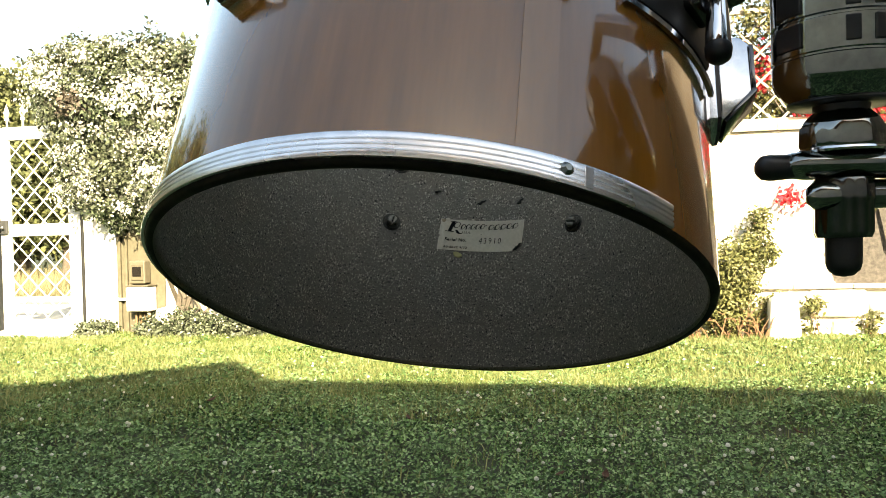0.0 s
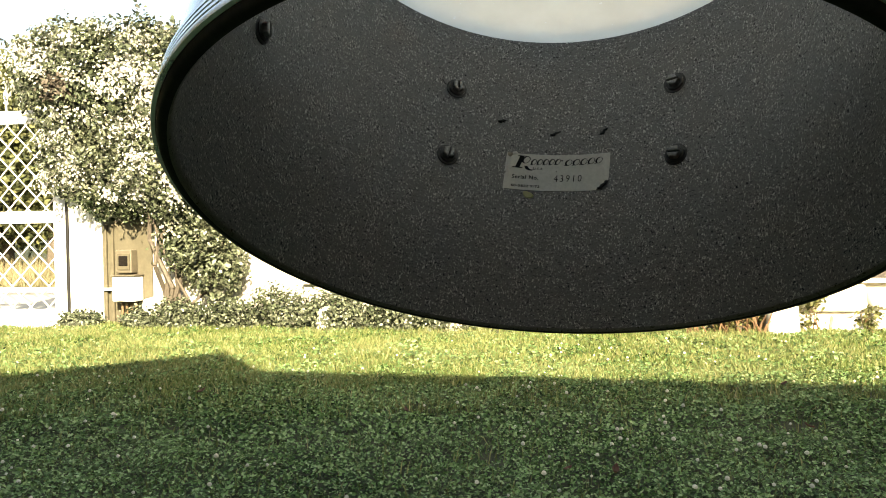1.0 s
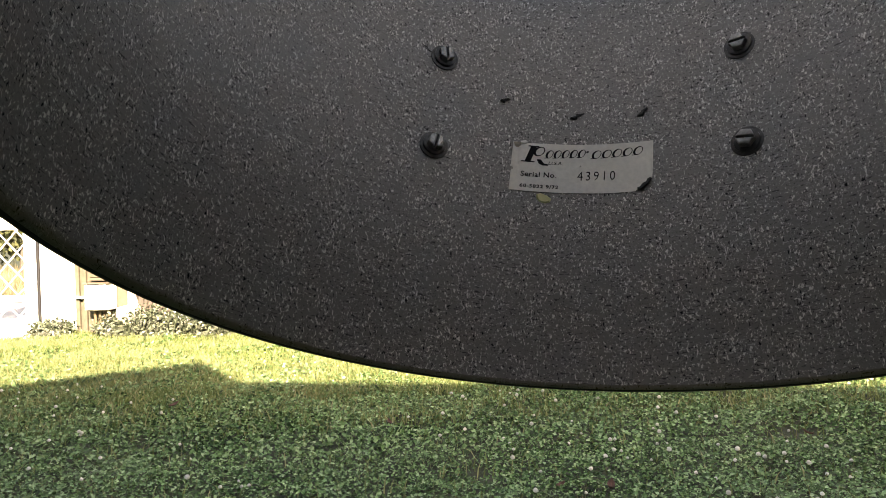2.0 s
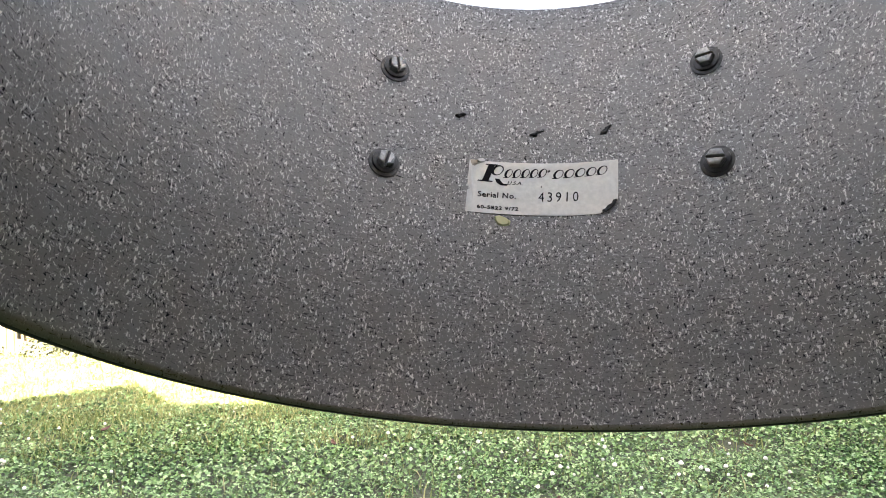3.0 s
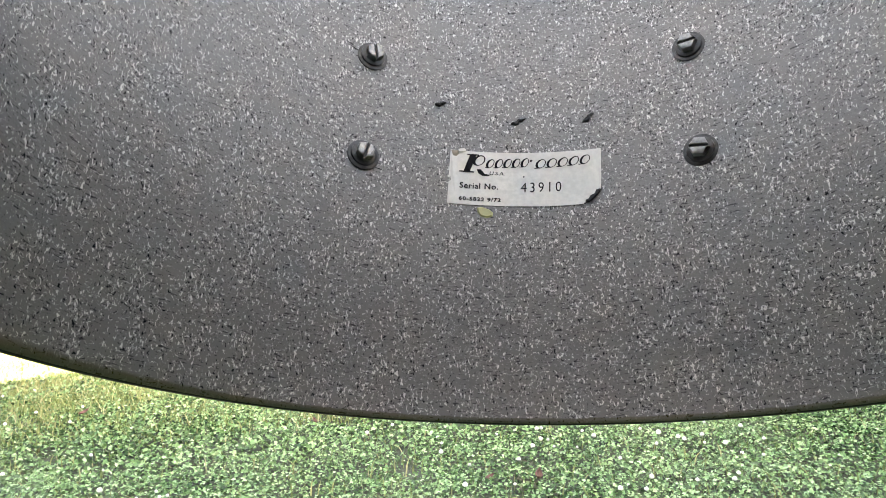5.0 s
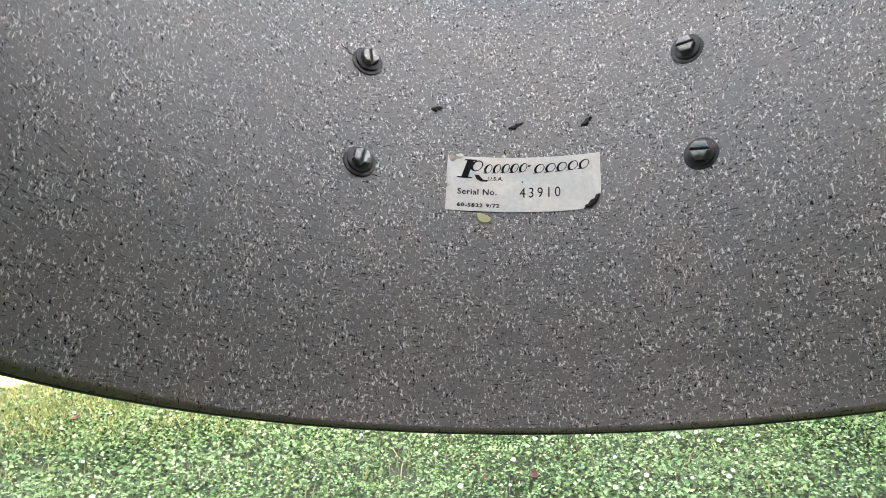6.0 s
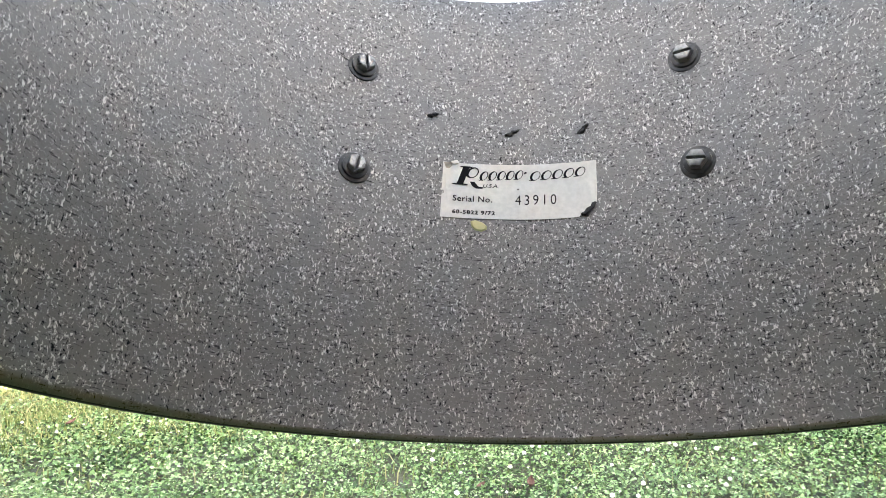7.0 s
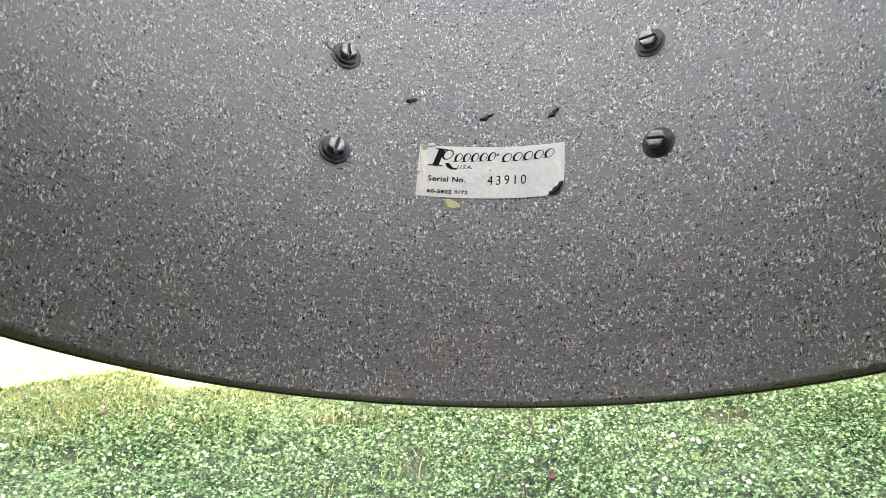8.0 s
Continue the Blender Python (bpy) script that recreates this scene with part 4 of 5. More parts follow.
def far_verge():
    """Tall dry grass on the lane's far side."""
    rng = np.random.default_rng(71)
    n = 15000
    q = np.stack([rng.uniform(-12, 1, n), rng.uniform(4.9, 7.4, n), np.zeros(n)], 1)
    tip = np.stack([rng.normal(0, 0.1, n), rng.normal(0, 0.1, n), rng.uniform(0.12, 0.36, n) * (1 + 0.40 * (q[:, 1] - 4.9))], 1)
    side = np.stack([np.full(n, 0.012), np.zeros(n), np.zeros(n)], 1)
    V = np.stack([q - side, q + side, q + tip], 1).reshape(-1, 3)
    F = np.arange(3 * n).reshape(-1, 3).tolist()
    ob = fast_mesh("verge_grass", (V.tolist(), F), M["verge"])
    ob.matrix_world = YARD
    tagged(ob, "tall dry beige verge grass across the lane", "grass", "", "stuff")


far_verge()


# ======================= the house behind =======================
def house():
    """Plain house front whose eaves and small gable shade the lawn."""
    y, eave = -7.9, 3.40
    structure("wall_south", box(-9.0, y - 0.95, -0.1, 10.0, y - 0.70, 3.55), M["house"], "plain cream house front closing the garden", "wall")
    prism = [(0, 1, 2, 3), (7, 6, 5, 4), (0, 4, 5, 1), (1, 5, 6, 2), (2, 6, 7, 3), (3, 7, 4, 0)]
    V = [(0.45, y, eave), (10.3, y, eave), (10.3, y - 4.5, eave + 1.2), (0.45, y - 4.5, eave + 1.2)]
    V += [(a, b, c - 0.14) for a, b, c in V]
    structure("roof", (V, prism), M["roof"], "terracotta roof with overhanging eaves", "roof")
    V = [(-9.3, y - 0.72, 3.56), (0.44, y - 0.72, 3.56), (0.44, y - 4.5, 4.40), (-9.3, y - 4.5, 4.40)]
    V += [(a, b, c + 0.14) for a, b, c in V]
    structure("roof_low", (V, [tuple(reversed(f)) for f in prism]), M["roof"], "terracotta roof with no overhang", "roof")
    # unseen gable, its outline worked back from the peaked shadow on the lawn
    V = [(-1.60, y, 2.57), (1.68, y, 3.38), (1.37, y, 3.79)]
    V += [(a, y - 0.69, c) for a, _, c in V]
    structure("roof_gable", (V, [(0, 1, 2), (5, 4, 3), (0, 2, 5, 3), (1, 4, 5, 2), (0, 3, 4, 1)]), M["roof"], "unseen small lopsided terracotta gable shaped to cast the lawn's shadow edge", "roof")
    # unseen walls, added to close the garden and darken the drum's reflections
    structure("wall_east", box(7.8, y - 0.6, -0.1, 8.05, -0.33, 6.0), M["ochre"], "unseen dark side wall closing the garden, added to dim the drum's reflections", "wall")
    structure("wall_corner", box(4.6, -0.32, -0.1, 9.0, -0.12, 5.2), M["ochre"], "unseen high wall closing the garden corner, added to dim the drum's reflections", "wall")
    structure("wall_west", box(-9.3, y - 0.6, -0.1, -9.05, -0.42, 2.6), M["ochre"], "unseen plain side wall added to close the garden", "wall")


house()


# ======================= the drum =======================
def on_shell(phi, h, r):
    """The pose of a fitting on the shell: x along the arc, y up the shell, z outwards from the axis."""
    a = radians(phi)
    out, along, up = Vector((math.sin(a), math.cos(a), 0)), Vector((math.cos(a), -math.sin(a), 0)), Vector((0, 0, 1))
    m = Matrix((along, up, along.cross(up))).transposed()
    flip = 1 if m.col[2].dot(out) > 0 else -1
    m = Matrix((along * flip, up, out)).transposed().to_4x4()
    return Matrix.Translation(out * r + up * h) @ m


def bent(points, phi, h, r):
    """Flat points (arc, height, off the wall) laid on the shell's inner face, arc growing with phi."""
    V = []
    for a, z, off in points:
        t = radians(phi) + a / R_IN
        V.append(((r - off) * math.sin(t), (r - off) * math.cos(t), h + z))
    return V


LUGS = [44.4 + 60 * i for i in range(6)]
drum = thing("tom_drum", DRUM, "brown lacquered single-headed tom drum, open underneath, hung from a stand", "drum")


def drum_shell():
    part("shell", lathe([(R_OUT, 0.0008), (R_OUT, DEPTH - 0.004), (R_OUT - 0.003, DEPTH)], 160), M["wrap"], drum, "glossy copper-brown lacquered outer shell", True)
    part("shell_edge", lathe([(R_IN + 0.0010, -0.0017), (R_IN + 0.0020, -0.0021), (R_IN + 0.0036, -0.0020), (R_IN + 0.0046, -0.0016), (R_OUT - 0.0006, -0.0004), (R_OUT, 0.0008)], 160), M["edge_wood"], drum, "dark stained wooden lower edge", True)
    part("lining", lathe([(R_IN + 0.0010, -0.0017), (R_IN + 0.0005, -0.0010), (R_IN + 0.0002, -0.0004), (R_IN, 0.0012), (R_IN, 0.06), (R_IN, 0.12), (R_IN, 0.18), (R_IN, DEPTH), (R_OUT - 0.003, DEPTH)], 160), M["lining"], drum, "grey inner face sprayed with pale flecks", True)
    band = [(R_OUT + 0.0002, 0.0006), (R_OUT + 0.0017, 0.0006), (R_OUT + 0.0021, 0.0016)]
    for z in (0.0036, 0.0062, 0.0088):
        band += [(R_OUT + 0.0021, z - 0.0006), (R_OUT + 0.0012, z - 0.0002), (R_OUT + 0.0012, z + 0.0002), (R_OUT + 0.0021, z + 0.0006)]
    band += [(R_OUT + 0.0021, 0.0116), (R_OUT + 0.0014, 0.0126), (R_OUT + 0.0002, 0.0126)]
    strip = part("trim_band", lathe(band, 150, 141.0, 440.0, True), M["band"], drum, "worn grooved chrome band round the bottom", True)
    m = on_shell(162.2, 0.0075, R_OUT + 0.0021)
    part("rivet", moved(spun((0, 0, -0.001), (0, 0, 0.0016), [(0, 0.0030), (0.5, 0.0030), (1, 0.0015), (1, 0)], 14), m), M["worn_chrome"], strip, "grey steel rivet", True)
    m = on_shell(158.6, 0.0064, R_OUT + 0.0021)
    part("joint_plate", moved(box(-0.0022, -0.0050, -0.0008, 0.0022, 0.0050, 0.0002, 0.0002), m), M["lug_chrome"], strip)
    seam = lathe([(R_OUT + 0.00002, 0.0130), (R_OUT + 0.0005, 0.0130), (R_OUT + 0.0005, DEPTH - 0.006), (R_OUT + 0.00002, DEPTH - 0.006)], 6, 163.9, 170.0, True)
    part("wrap_overlap", seam, M["wrap"], drum, "", True)


drum_shell()


def drum_head():
    part("drum_head", lathe([(0.0001, DEPTH + 0.0006), (0.08, DEPTH + 0.0006), (R_OUT - 0.0025, DEPTH + 0.0006), (R_OUT + 0.002, DEPTH - 0.002), (R_OUT + 0.002, DEPTH - 0.012)], 96), M["skin"], drum, "whitish coated drum skin, light shining through", True)
    part("flesh_hoop", lathe([(R_OUT + 0.0022, DEPTH - 0.013), (R_OUT + 0.0072, DEPTH - 0.013), (R_OUT + 0.0072, DEPTH - 0.005), (R_OUT + 0.0022, DEPTH - 0.005)], 96, closed=True), M["band"], drum, "", True)
    hoop = [(R_OUT + 0.0076, DEPTH - 0.026), (R_OUT + 0.018, DEPTH - 0.026), (R_OUT + 0.018, DEPTH - 0.0235), (R_OUT + 0.0100, DEPTH - 0.0235), (R_OUT + 0.0100, DEPTH + 0.012), (R_OUT + 0.0125, DEPTH + 0.014), (R_OUT + 0.0085, DEPTH + 0.014), (R_OUT + 0.0076, DEPTH + 0.010)]
    part("rim_hoop", lathe(hoop, 96, closed=True), M["chrome"], drum, "flanged chrome rim hoop", True)


drum_head()


def lug_body():
    """A chrome lug casting with a pointed foot and bevelled dark flanks."""
    side = [(0.028, 0.0062), (0.028, 0.020), (0.023, 0.0255), (-0.012, 0.0262), (-0.034, 0.0082), (-0.035, 0.0062)]
    V = [(s * (0.0140 - 0.12 * z), y, z) for s in (-1, 1) for y, z in side]
    F = [(j, (j + 1) % 6, 6 + (j + 1) % 6, 6 + j) for j in range(6)]
    F += [tuple(reversed(range(6))), tuple(range(6, 12))]
    bm = bmesh.new()
    vs = [bm.verts.new(p) for p in V]
    for f in F:
        bm.faces.new([vs[i] for i in f])
    bmesh.ops.bevel(bm, geom=bm.edges[:], offset=0.0011, segments=2, affect="EDGES", profile=0.5)
    return from_bm(bm)


def drum_lugs():
    for phi in LUGS:
        m = on_shell(phi, 0.150, R_OUT)
        lug = part("lug", moved(lug_body(), m), M["lug_chrome"], drum, "chrome lug casting with a pointed foot", True)
        foot = [(-0.0142, 0.029), (0.0142, 0.029), (0.0142, -0.034), (0.0080, -0.0410), (-0.0080, -0.0410), (-0.0142, -0.034)]
        part("base_plate", moved(slab(foot, -0.0010, 0.0042, 0.0006), m), M["lug_chrome"], lug)
        part("gasket", moved(slab([(x * 0.985, y * 0.985) for x, y in foot], 0.0042, 0.0062), m), M["black"], lug, "black gasket")
        face = join(moved(box(-0.0120, -0.012, 0.0254, 0.0120, 0.022, 0.0280, 0.0006), m), moved(box(-0.0122, -0.0152, -0.0010, 0.0122, 0.0152, 0.0016, 0.0005), m @ Matrix.Translation((0, -0.0235, 0.0178)) @ Matrix.Rotation(math.atan2(0.0180, 0.0220), 4, "X")))
        part("face_plate", face, M["dark_chrome"], lug, "dark plate over the lug's front and foot", True)
        rod = [m @ Vector((0, 0.0275, 0.0135)), m @ Vector((0, 0.0615, 0.0135))]
        part("tension_rod", tube(rod[0], rod[1], 0.0030, n=10), M["chrome"], lug, "", True)
        part("rod_head", spun(m @ Vector((0, 0.0615, 0.0135)), m @ Vector((0, 0.0745, 0.0135)), [(0, 0.0065), (0.2, 0.0065), (0.22, 0.0042), (1, 0.0040), (1, 0)], 12), M["chrome"], lug)


drum_lugs()


def half_hex(s, r=0.0047, gap=0.00048):
    """One half of a hexagonal head, cut along the slot."""
    flat = r * math.cos(radians(30))
    x = r - gap * (r / 2) / flat
    return [(s * x, s * gap), (s * r / 2, s * flat), (-s * r / 2, s * flat), (-s * x, s * gap)]


def lug_screws():
    """Two slotted hexagon screws on stepped washers behind every lug."""
    turns = random.Random(5)
    known = {0: (43.6, 0.1193, 43.9, 0.1773, -12, 0), 5: (-14.9, 0.1206, -14.4, 0.1782, 78, 98)}
    disc = [(0, 0), (0, 0.0078), (0.35, 0.0081), (0.75, 0.0079), (1, 0.0066), (1, 0)]
    ring = [(0, 0), (0, 0.0061), (0.25, 0.0064), (0.75, 0.0063), (1, 0.0056), (1, 0)]
    core = slab([(0.0047 * math.cos(radians(60 * i)), 0.0047 * math.sin(radians(60 * i))) for i in range(6)], 0.0018, 0.0046)
    crown = join(core, slab(half_hex(1), 0.0046, 0.0059, 0.0006), slab(half_hex(-1), 0.0046, 0.0059, 0.0006))
    for i, phi in enumerate(LUGS):
        pa, ha, pb, hb, ta, tb = known.get(i, (phi, 0.119, phi, 0.1765, turns.uniform(0, 180), turns.uniform(0, 180)))
        for p, h, turn in ((pa, ha, ta), (pb, hb, tb)):
            m = on_shell(p, h, R_IN) @ Matrix.Rotation(math.pi, 4, "Y") @ Matrix.Rotation(radians(turn), 4, "Z")
            m = m @ pose(0, 0, 0, turns.uniform(-3, 3), turns.uniform(-3, 3), 0)
            head = part("screw", moved(crown, m), M["steel"], drum, "dark slotted hexagon screw head", True)
            part("washer", moved(spun((0, 0, -0.0004), (0, 0, 0.0009), disc, 30), m), M["washer"], head, "", True)
            part("lock_ring", moved(spun((0, 0, 0.0008), (0, 0, 0.0022), ring, 30), m), M["washer"], head, "", True)
            part("slot", moved(box(-0.0042, -0.00044, 0.0046, 0.0042, 0.00044, 0.0048), m), M["slot"], head)


lug_screws()


# ---- the paper label inside ----
LABEL_PHI, LABEL_H, LABEL_W, LABEL_T = 13.72, 0.1166, 0.0748, 0.0296


def label_edge():
    """The outline of the label, with a torn corner and nicks on one side."""
    w, t = LABEL_W / 2, LABEL_T / 2
    pts = [(-w, t), (-w * 0.5, t + 0.0002), (0, t + 0.0001), (w * 0.5, t), (w, t - 0.0002), (w, 0.0), (w - 0.0002, -t + 0.0068), (w - 0.0022, -t + 0.0060), (w - 0.0027, -t + 0.0042), (w - 0.0048, -t + 0.0034), (w - 0.0058, -t + 0.0016), (w - 0.0078, -t + 0.0012), (w - 0.0085, -t)]
    pts += [(w * 0.4, -t - 0.0002), (0, -t), (-w * 0.5, -t + 0.0001), (-w, -t), (-w + 0.0001, -t + 0.012), (-w + 0.0012, -t + 0.0128), (-w + 0.0009, -t + 0.0146), (-w, -t + 0.0150)]
    return pts


def shear(a, z):
    """The label sits a trifle askew."""
    return a + 0.045 * z, z - 0.0055 * a


def label_sheet():
    """Fine triangles over the outline, bent to the shell."""
    bm = bmesh.new()
    loop = [bm.verts.new((a, z, 0)) for a, z in label_edge()]
    bm.faces.new(loop)
    for i in range(1, 16):
        a = -LABEL_W / 2 + LABEL_W * i / 16
        bmesh.ops.bisect_plane(bm, geom=bm.verts[:] + bm.edges[:] + bm.faces[:], plane_co=(a, 0, 0), plane_no=(1, 0, 0))
    flat = from_bm(bm)
    lift = lambda a, z: 0.00035 + 0.0010 * max(0, (a - 0.028) / 0.009) ** 2 * max(0, (-z - 0.004) / 0.010) + 0.0005 * max(0, (-a - 0.033) / 0.004) * max(0, (z - 0.010) / 0.004)
    top = bent([(*shear(a, z), lift(a, z) + 0.00012) for a, z, _ in flat[0]], LABEL_PHI, LABEL_H, R_IN)
    low = bent([(*shear(a, z), lift(a, z)) for a, z, _ in flat[0]], LABEL_PHI, LABEL_H, R_IN)
    n = len(top)
    edges = {}
    for f in flat[1]:
        for a, b in zip(f, f[1:] + f[:1]):
            edges[(a, b)] = True
    rim = [(a, b) for a, b in edges if (b, a) not in edges]
    return top + low, [tuple(f) for f in flat[1]] + [tuple(i + n for i in reversed(f)) for f in flat[1]] + [(a, b, b + n, a + n) for a, b in rim]


label = part("paper_label", label_sheet(), M["paper"], drum, "aged white paper maker's label with a torn corner")


def print_flat(name, flat, off=0.00062):
    """Ink on the label, from flat outlines in label metres."""
    V = bent([(*shear(a, z), off) for a, z in flat[0]], LABEL_PHI, LABEL_H, R_IN)
    part(name, (V, flat[1]), M["ink"], label)


def words(text, a, z, height, width, slant=0.0, heavy=0.0, apart=1.0):
    """A printed line: the built-in font, set to the given width, from its lower left corner."""
    data = bpy.data.curves.new("line", "FONT")
    data.body, data.size, data.shear, data.offset, data.resolution_u, data.space_character = text, 1.0, slant, heavy, 3, apart
    ob = new("line", data)
    bpy.context.view_layer.update()
    me = ob.evaluated_get(bpy.context.evaluated_depsgraph_get()).to_mesh()
    V = [tuple(v.co) for v in me.vertices]
    F = [tuple(p.vertices) for p in me.polygons]
    bpy.data.objects.remove(ob)
    x0, x1 = min(v[0] for v in V), max(v[0] for v in V)
    y0, y1 = min(v[1] for v in V), max(v[1] for v in V)
    flat = [(a + (v[0] - x0) / (x1 - x0) * width, z + (v[1] - y0) / (y1 - y0) * height) for v in V]
    print_flat("printed_line", (flat, F))


def wordmark():
    """The maker's name as plain slanted marks: one tall heavy mark, then two rows of small rings, each with a thick and a thin side."""
    def block(a, z, w, h, lean=0.30):
        return [(a, z), (a + w, z), (a + w + lean * h, z + h), (a + lean * h, z + h)], [(0, 1, 2, 3)]

    def ring(a, z, w, h, thick, thin, lean=0.30, n=18):
        V = []
        for i in range(n):
            c, q = math.cos(6.28319 * i / n), math.sin(6.28319 * i / n)
            for wx, hz, off in ((w / 2, h / 2, 0), (w / 2 - (thick + thin) / 2, h / 2 - thin, (thick - thin) / 2)):
                y = h / 2 + hz * q
                V.append((a + w / 2 + off + wx * c + lean * y, z + y))
        return V, [(2 * i, (2 * i + 2) % (2 * n), (2 * i + 3) % (2 * n), 2 * i + 1) for i in range(n)]

    shapes = [block(-0.0303, 0.0032, 0.0032, 0.0096), block(-0.0325, 0.0029, 0.0075, 0.0007), block(-0.0290, 0.0126, 0.0060, 0.0007), ring(-0.0266, 0.0068, 0.0060, 0.0062, 0.0013, 0.0006)]
    shapes.append(([(-0.0238, 0.0050), (-0.0216, 0.0050), (-0.0196, 0.0025), (-0.0170, 0.0021), (-0.0176, 0.0013), (-0.0206, 0.0013), (-0.0226, 0.0025)], [tuple(range(7))]))
    for start, count, step in ((-0.0198, 5, 0.0043), (0.0048, 5, 0.0054)):
        for i in range(count):
            a, z = start + i * step, 0.0058 + 0.0002 * i
            shapes += [ring(a, z, step * 0.92, 0.0052, 0.0012, 0.00045), block(a + 0.0001, z, step * 0.5, 0.00045)]
    shapes.append(ring(0.0024, 0.0095, 0.0013, 0.0013, 0.0006, 0.0005))
    for s in shapes:
        print_flat("printed_block", s)


wordmark()
print_flat("ink_dot", ([(0.0004 * math.cos(1.0472 * i) - 0.0002, 0.00045 * math.sin(1.0472 * i) + 0.0012) for i in range(6)], [tuple(range(6))]))
words("U.S.A.", -0.0172, 0.0020, 0.0020, 0.0075, 0.15, 0.01)
words("Serial No.", -0.0318, -0.0060, 0.0032, 0.0192, 0.0, 0.020, 1.1)
words("43910", -0.0015, -0.0073, 0.0054, 0.0197, 0.0, -0.002, 1.35)
words("60-5822 9/72", -0.0318, -0.0127, 0.0022, 0.0207, 0.0, 0.035, 1.15)


def corner_stain():
    """Old brown glue on the label's upper corner, and the chip of paper beside it."""
    w, t = LABEL_W / 2, LABEL_T / 2
    pts = [(-w + 0.0002, t - 0.0002), (-w + 0.0040, t - 0.0001), (-w + 0.0046, t - 0.0016), (-w + 0.0030, t - 0.0034), (-w + 0.0016, t - 0.0046), (-w + 0.0003, t - 0.0050)]
    V = bent([(*shear(a, z), 0.0006 + 0.0005 * (i < 2)) for i, (a, z) in enumerate(pts)], LABEL_PHI, LABEL_H, R_IN)
    part("stain", (V, [tuple(range(len(pts)))]), M["stain"], label, "brown glue stain")
    chip = [(-w + 0.0040, t + 0.0006), (-w + 0.0068, t + 0.0014), (-w + 0.0080, t + 0.0004), (-w + 0.0062, t - 0.0008), (-w + 0.0044, t - 0.0006)]
    V = bent([(*shear(a, z), 0.0004) for a, z in chip] + [(*shear(a, z), 0.0011) for a, z in chip], LABEL_PHI, LABEL_H, R_IN)
    n = len(chip)
    part("paper_chip", (V, [(i, (i + 1) % n, n + (i + 1) % n, n + i) for i in range(n)] + [tuple(range(n, 2 * n))]), M["paper"], label)


corner_stain()


def glue_spot():
    pts = [(-0.0036, 0.0024), (-0.0012, 0.0030), (0.0022, 0.0018), (0.0044, 0.0000), (0.0040, -0.0020), (0.0016, -0.0030), (-0.0018, -0.0022), (-0.0034, 0.0000)]
    V = bent([(a, z, 0.0000) for a, z in pts] + [(a * 0.8, z * 0.8, 0.0009) for a, z in pts], 6.7, 0.0984, R_IN)
    n = len(pts)
    part("glue_spot", (V, [(i, (i + 1) % n, n + (i + 1) % n, n + i) for i in range(n)] + [tuple(range(n, 2 * n))]), M["glue"], drum, "yellowed blob of old glue", True)


glue_spot()


def splinter_marks():
    """Three dark torn nicks in the paint above the label."""
    rng = random.Random(9)
    for phi, h, turn, size in ((-1.34, 0.1581, 24, 0.0068), (12.88, 0.1499, 26, 0.0085), (25.45, 0.1495, 42, 0.0080)):
        pts, n = [], 26
        for i in range(n):
            t = 6.28319 * i / n
            k = (0.35 + 1.0 * rng.random()) * (1.25 + 0.5 * math.cos(t + 2.6))
            pts.append((math.cos(t) * size / 2 * (0.80 + 0.28 * rng.random()), math.sin(t) * 0.0009 * k + 0.0003 * math.sin(5 * math.cos(t))))
        c, s = math.cos(radians(turn)), math.sin(radians(turn))
        pts = [(a * c - b * s, a * s + b * c) for a, b in pts]
        V = bent([(a, z, 0.0) for a, z in pts] + [(a * 0.75, z * 0.75, 0.0008 + 0.0006 * rng.random()) for a, z in pts], phi, h, R_IN)
        part("nick", (V, [(i, (i + 1) % n, n + (i + 1) % n, n + i) for i in range(n)] + [tuple(range(n, 2 * n))]), M["splinter"], drum, "dark torn nick in the paint")


splinter_marks()


def scratches():
    """Thin scratches beside the screws and a dark sliver painting the shadow at the label's torn corner."""
    for phi, h, turn, size in ((-17.6, 0.1800, -20, 0.009), (-16.9, 0.1765, 12, 0.006), (42.2, 0.1745, 18, 0.010), (42.3, 0.1728, 8, 0.008), (42.1, 0.1150, 5, 0.006), (-11.9, 0.1152, -8, 0.006), (30.2, 0.1338, 70, 0.005), (13.7, 0.1513, 20, 0.0062), (26.0, 0.1516, 50, 0.0056), (-0.9, 0.1589, 22, 0.0046), (-18.6, 0.1822, -20, 0.006), (-17.2, 0.1212, 80, 0.006)):
        c, s = math.cos(radians(turn)), math.sin(radians(turn))
        pts = [(-size / 2, 0), (0, -0.00035), (size / 2, 0), (0, 0.00035)]
        pts = [(a * c - b * s, a * s + b * c) for a, b in pts]
        V = bent([(a, z, 0.0) for a, z in pts] + [(0, 0, 0.00045)], phi, h, R_IN)
        part("scratch", (V, [(0, 1, 4), (1, 2, 4), (2, 3, 4), (3, 0, 4)]), M["splinter"], drum)
    w, t = LABEL_W / 2, LABEL_T / 2
    # black sliver in place of the shadow under the curled paper flap
    pts = [(w - 0.0006, -t + 0.0066), (w - 0.0024, -t + 0.0062), (w - 0.0031, -t + 0.0044), (w - 0.0051, -t + 0.0035), (w - 0.0061, -t + 0.0018), (w - 0.0076, -t + 0.0012), (w - 0.0058, -t + 0.0006), (w - 0.0040, -t + 0.0022), (w - 0.0019, -t + 0.0040)]
    V = bent([(*shear(a, z), 0.0003) for a, z in pts] + [(*shear(a, z), 0.0021) for a, z in pts], LABEL_PHI, LABEL_H, R_IN)
    n = len(pts)
    part("flap_shadow", (V, [(i, (i + 1) % n, n + (i + 1) % n, n + i) for i in range(n)] + [tuple(range(n, 2 * n))]), M["splinter"], label, "dark sliver painting the shadow under the torn paper flap")


scratches()


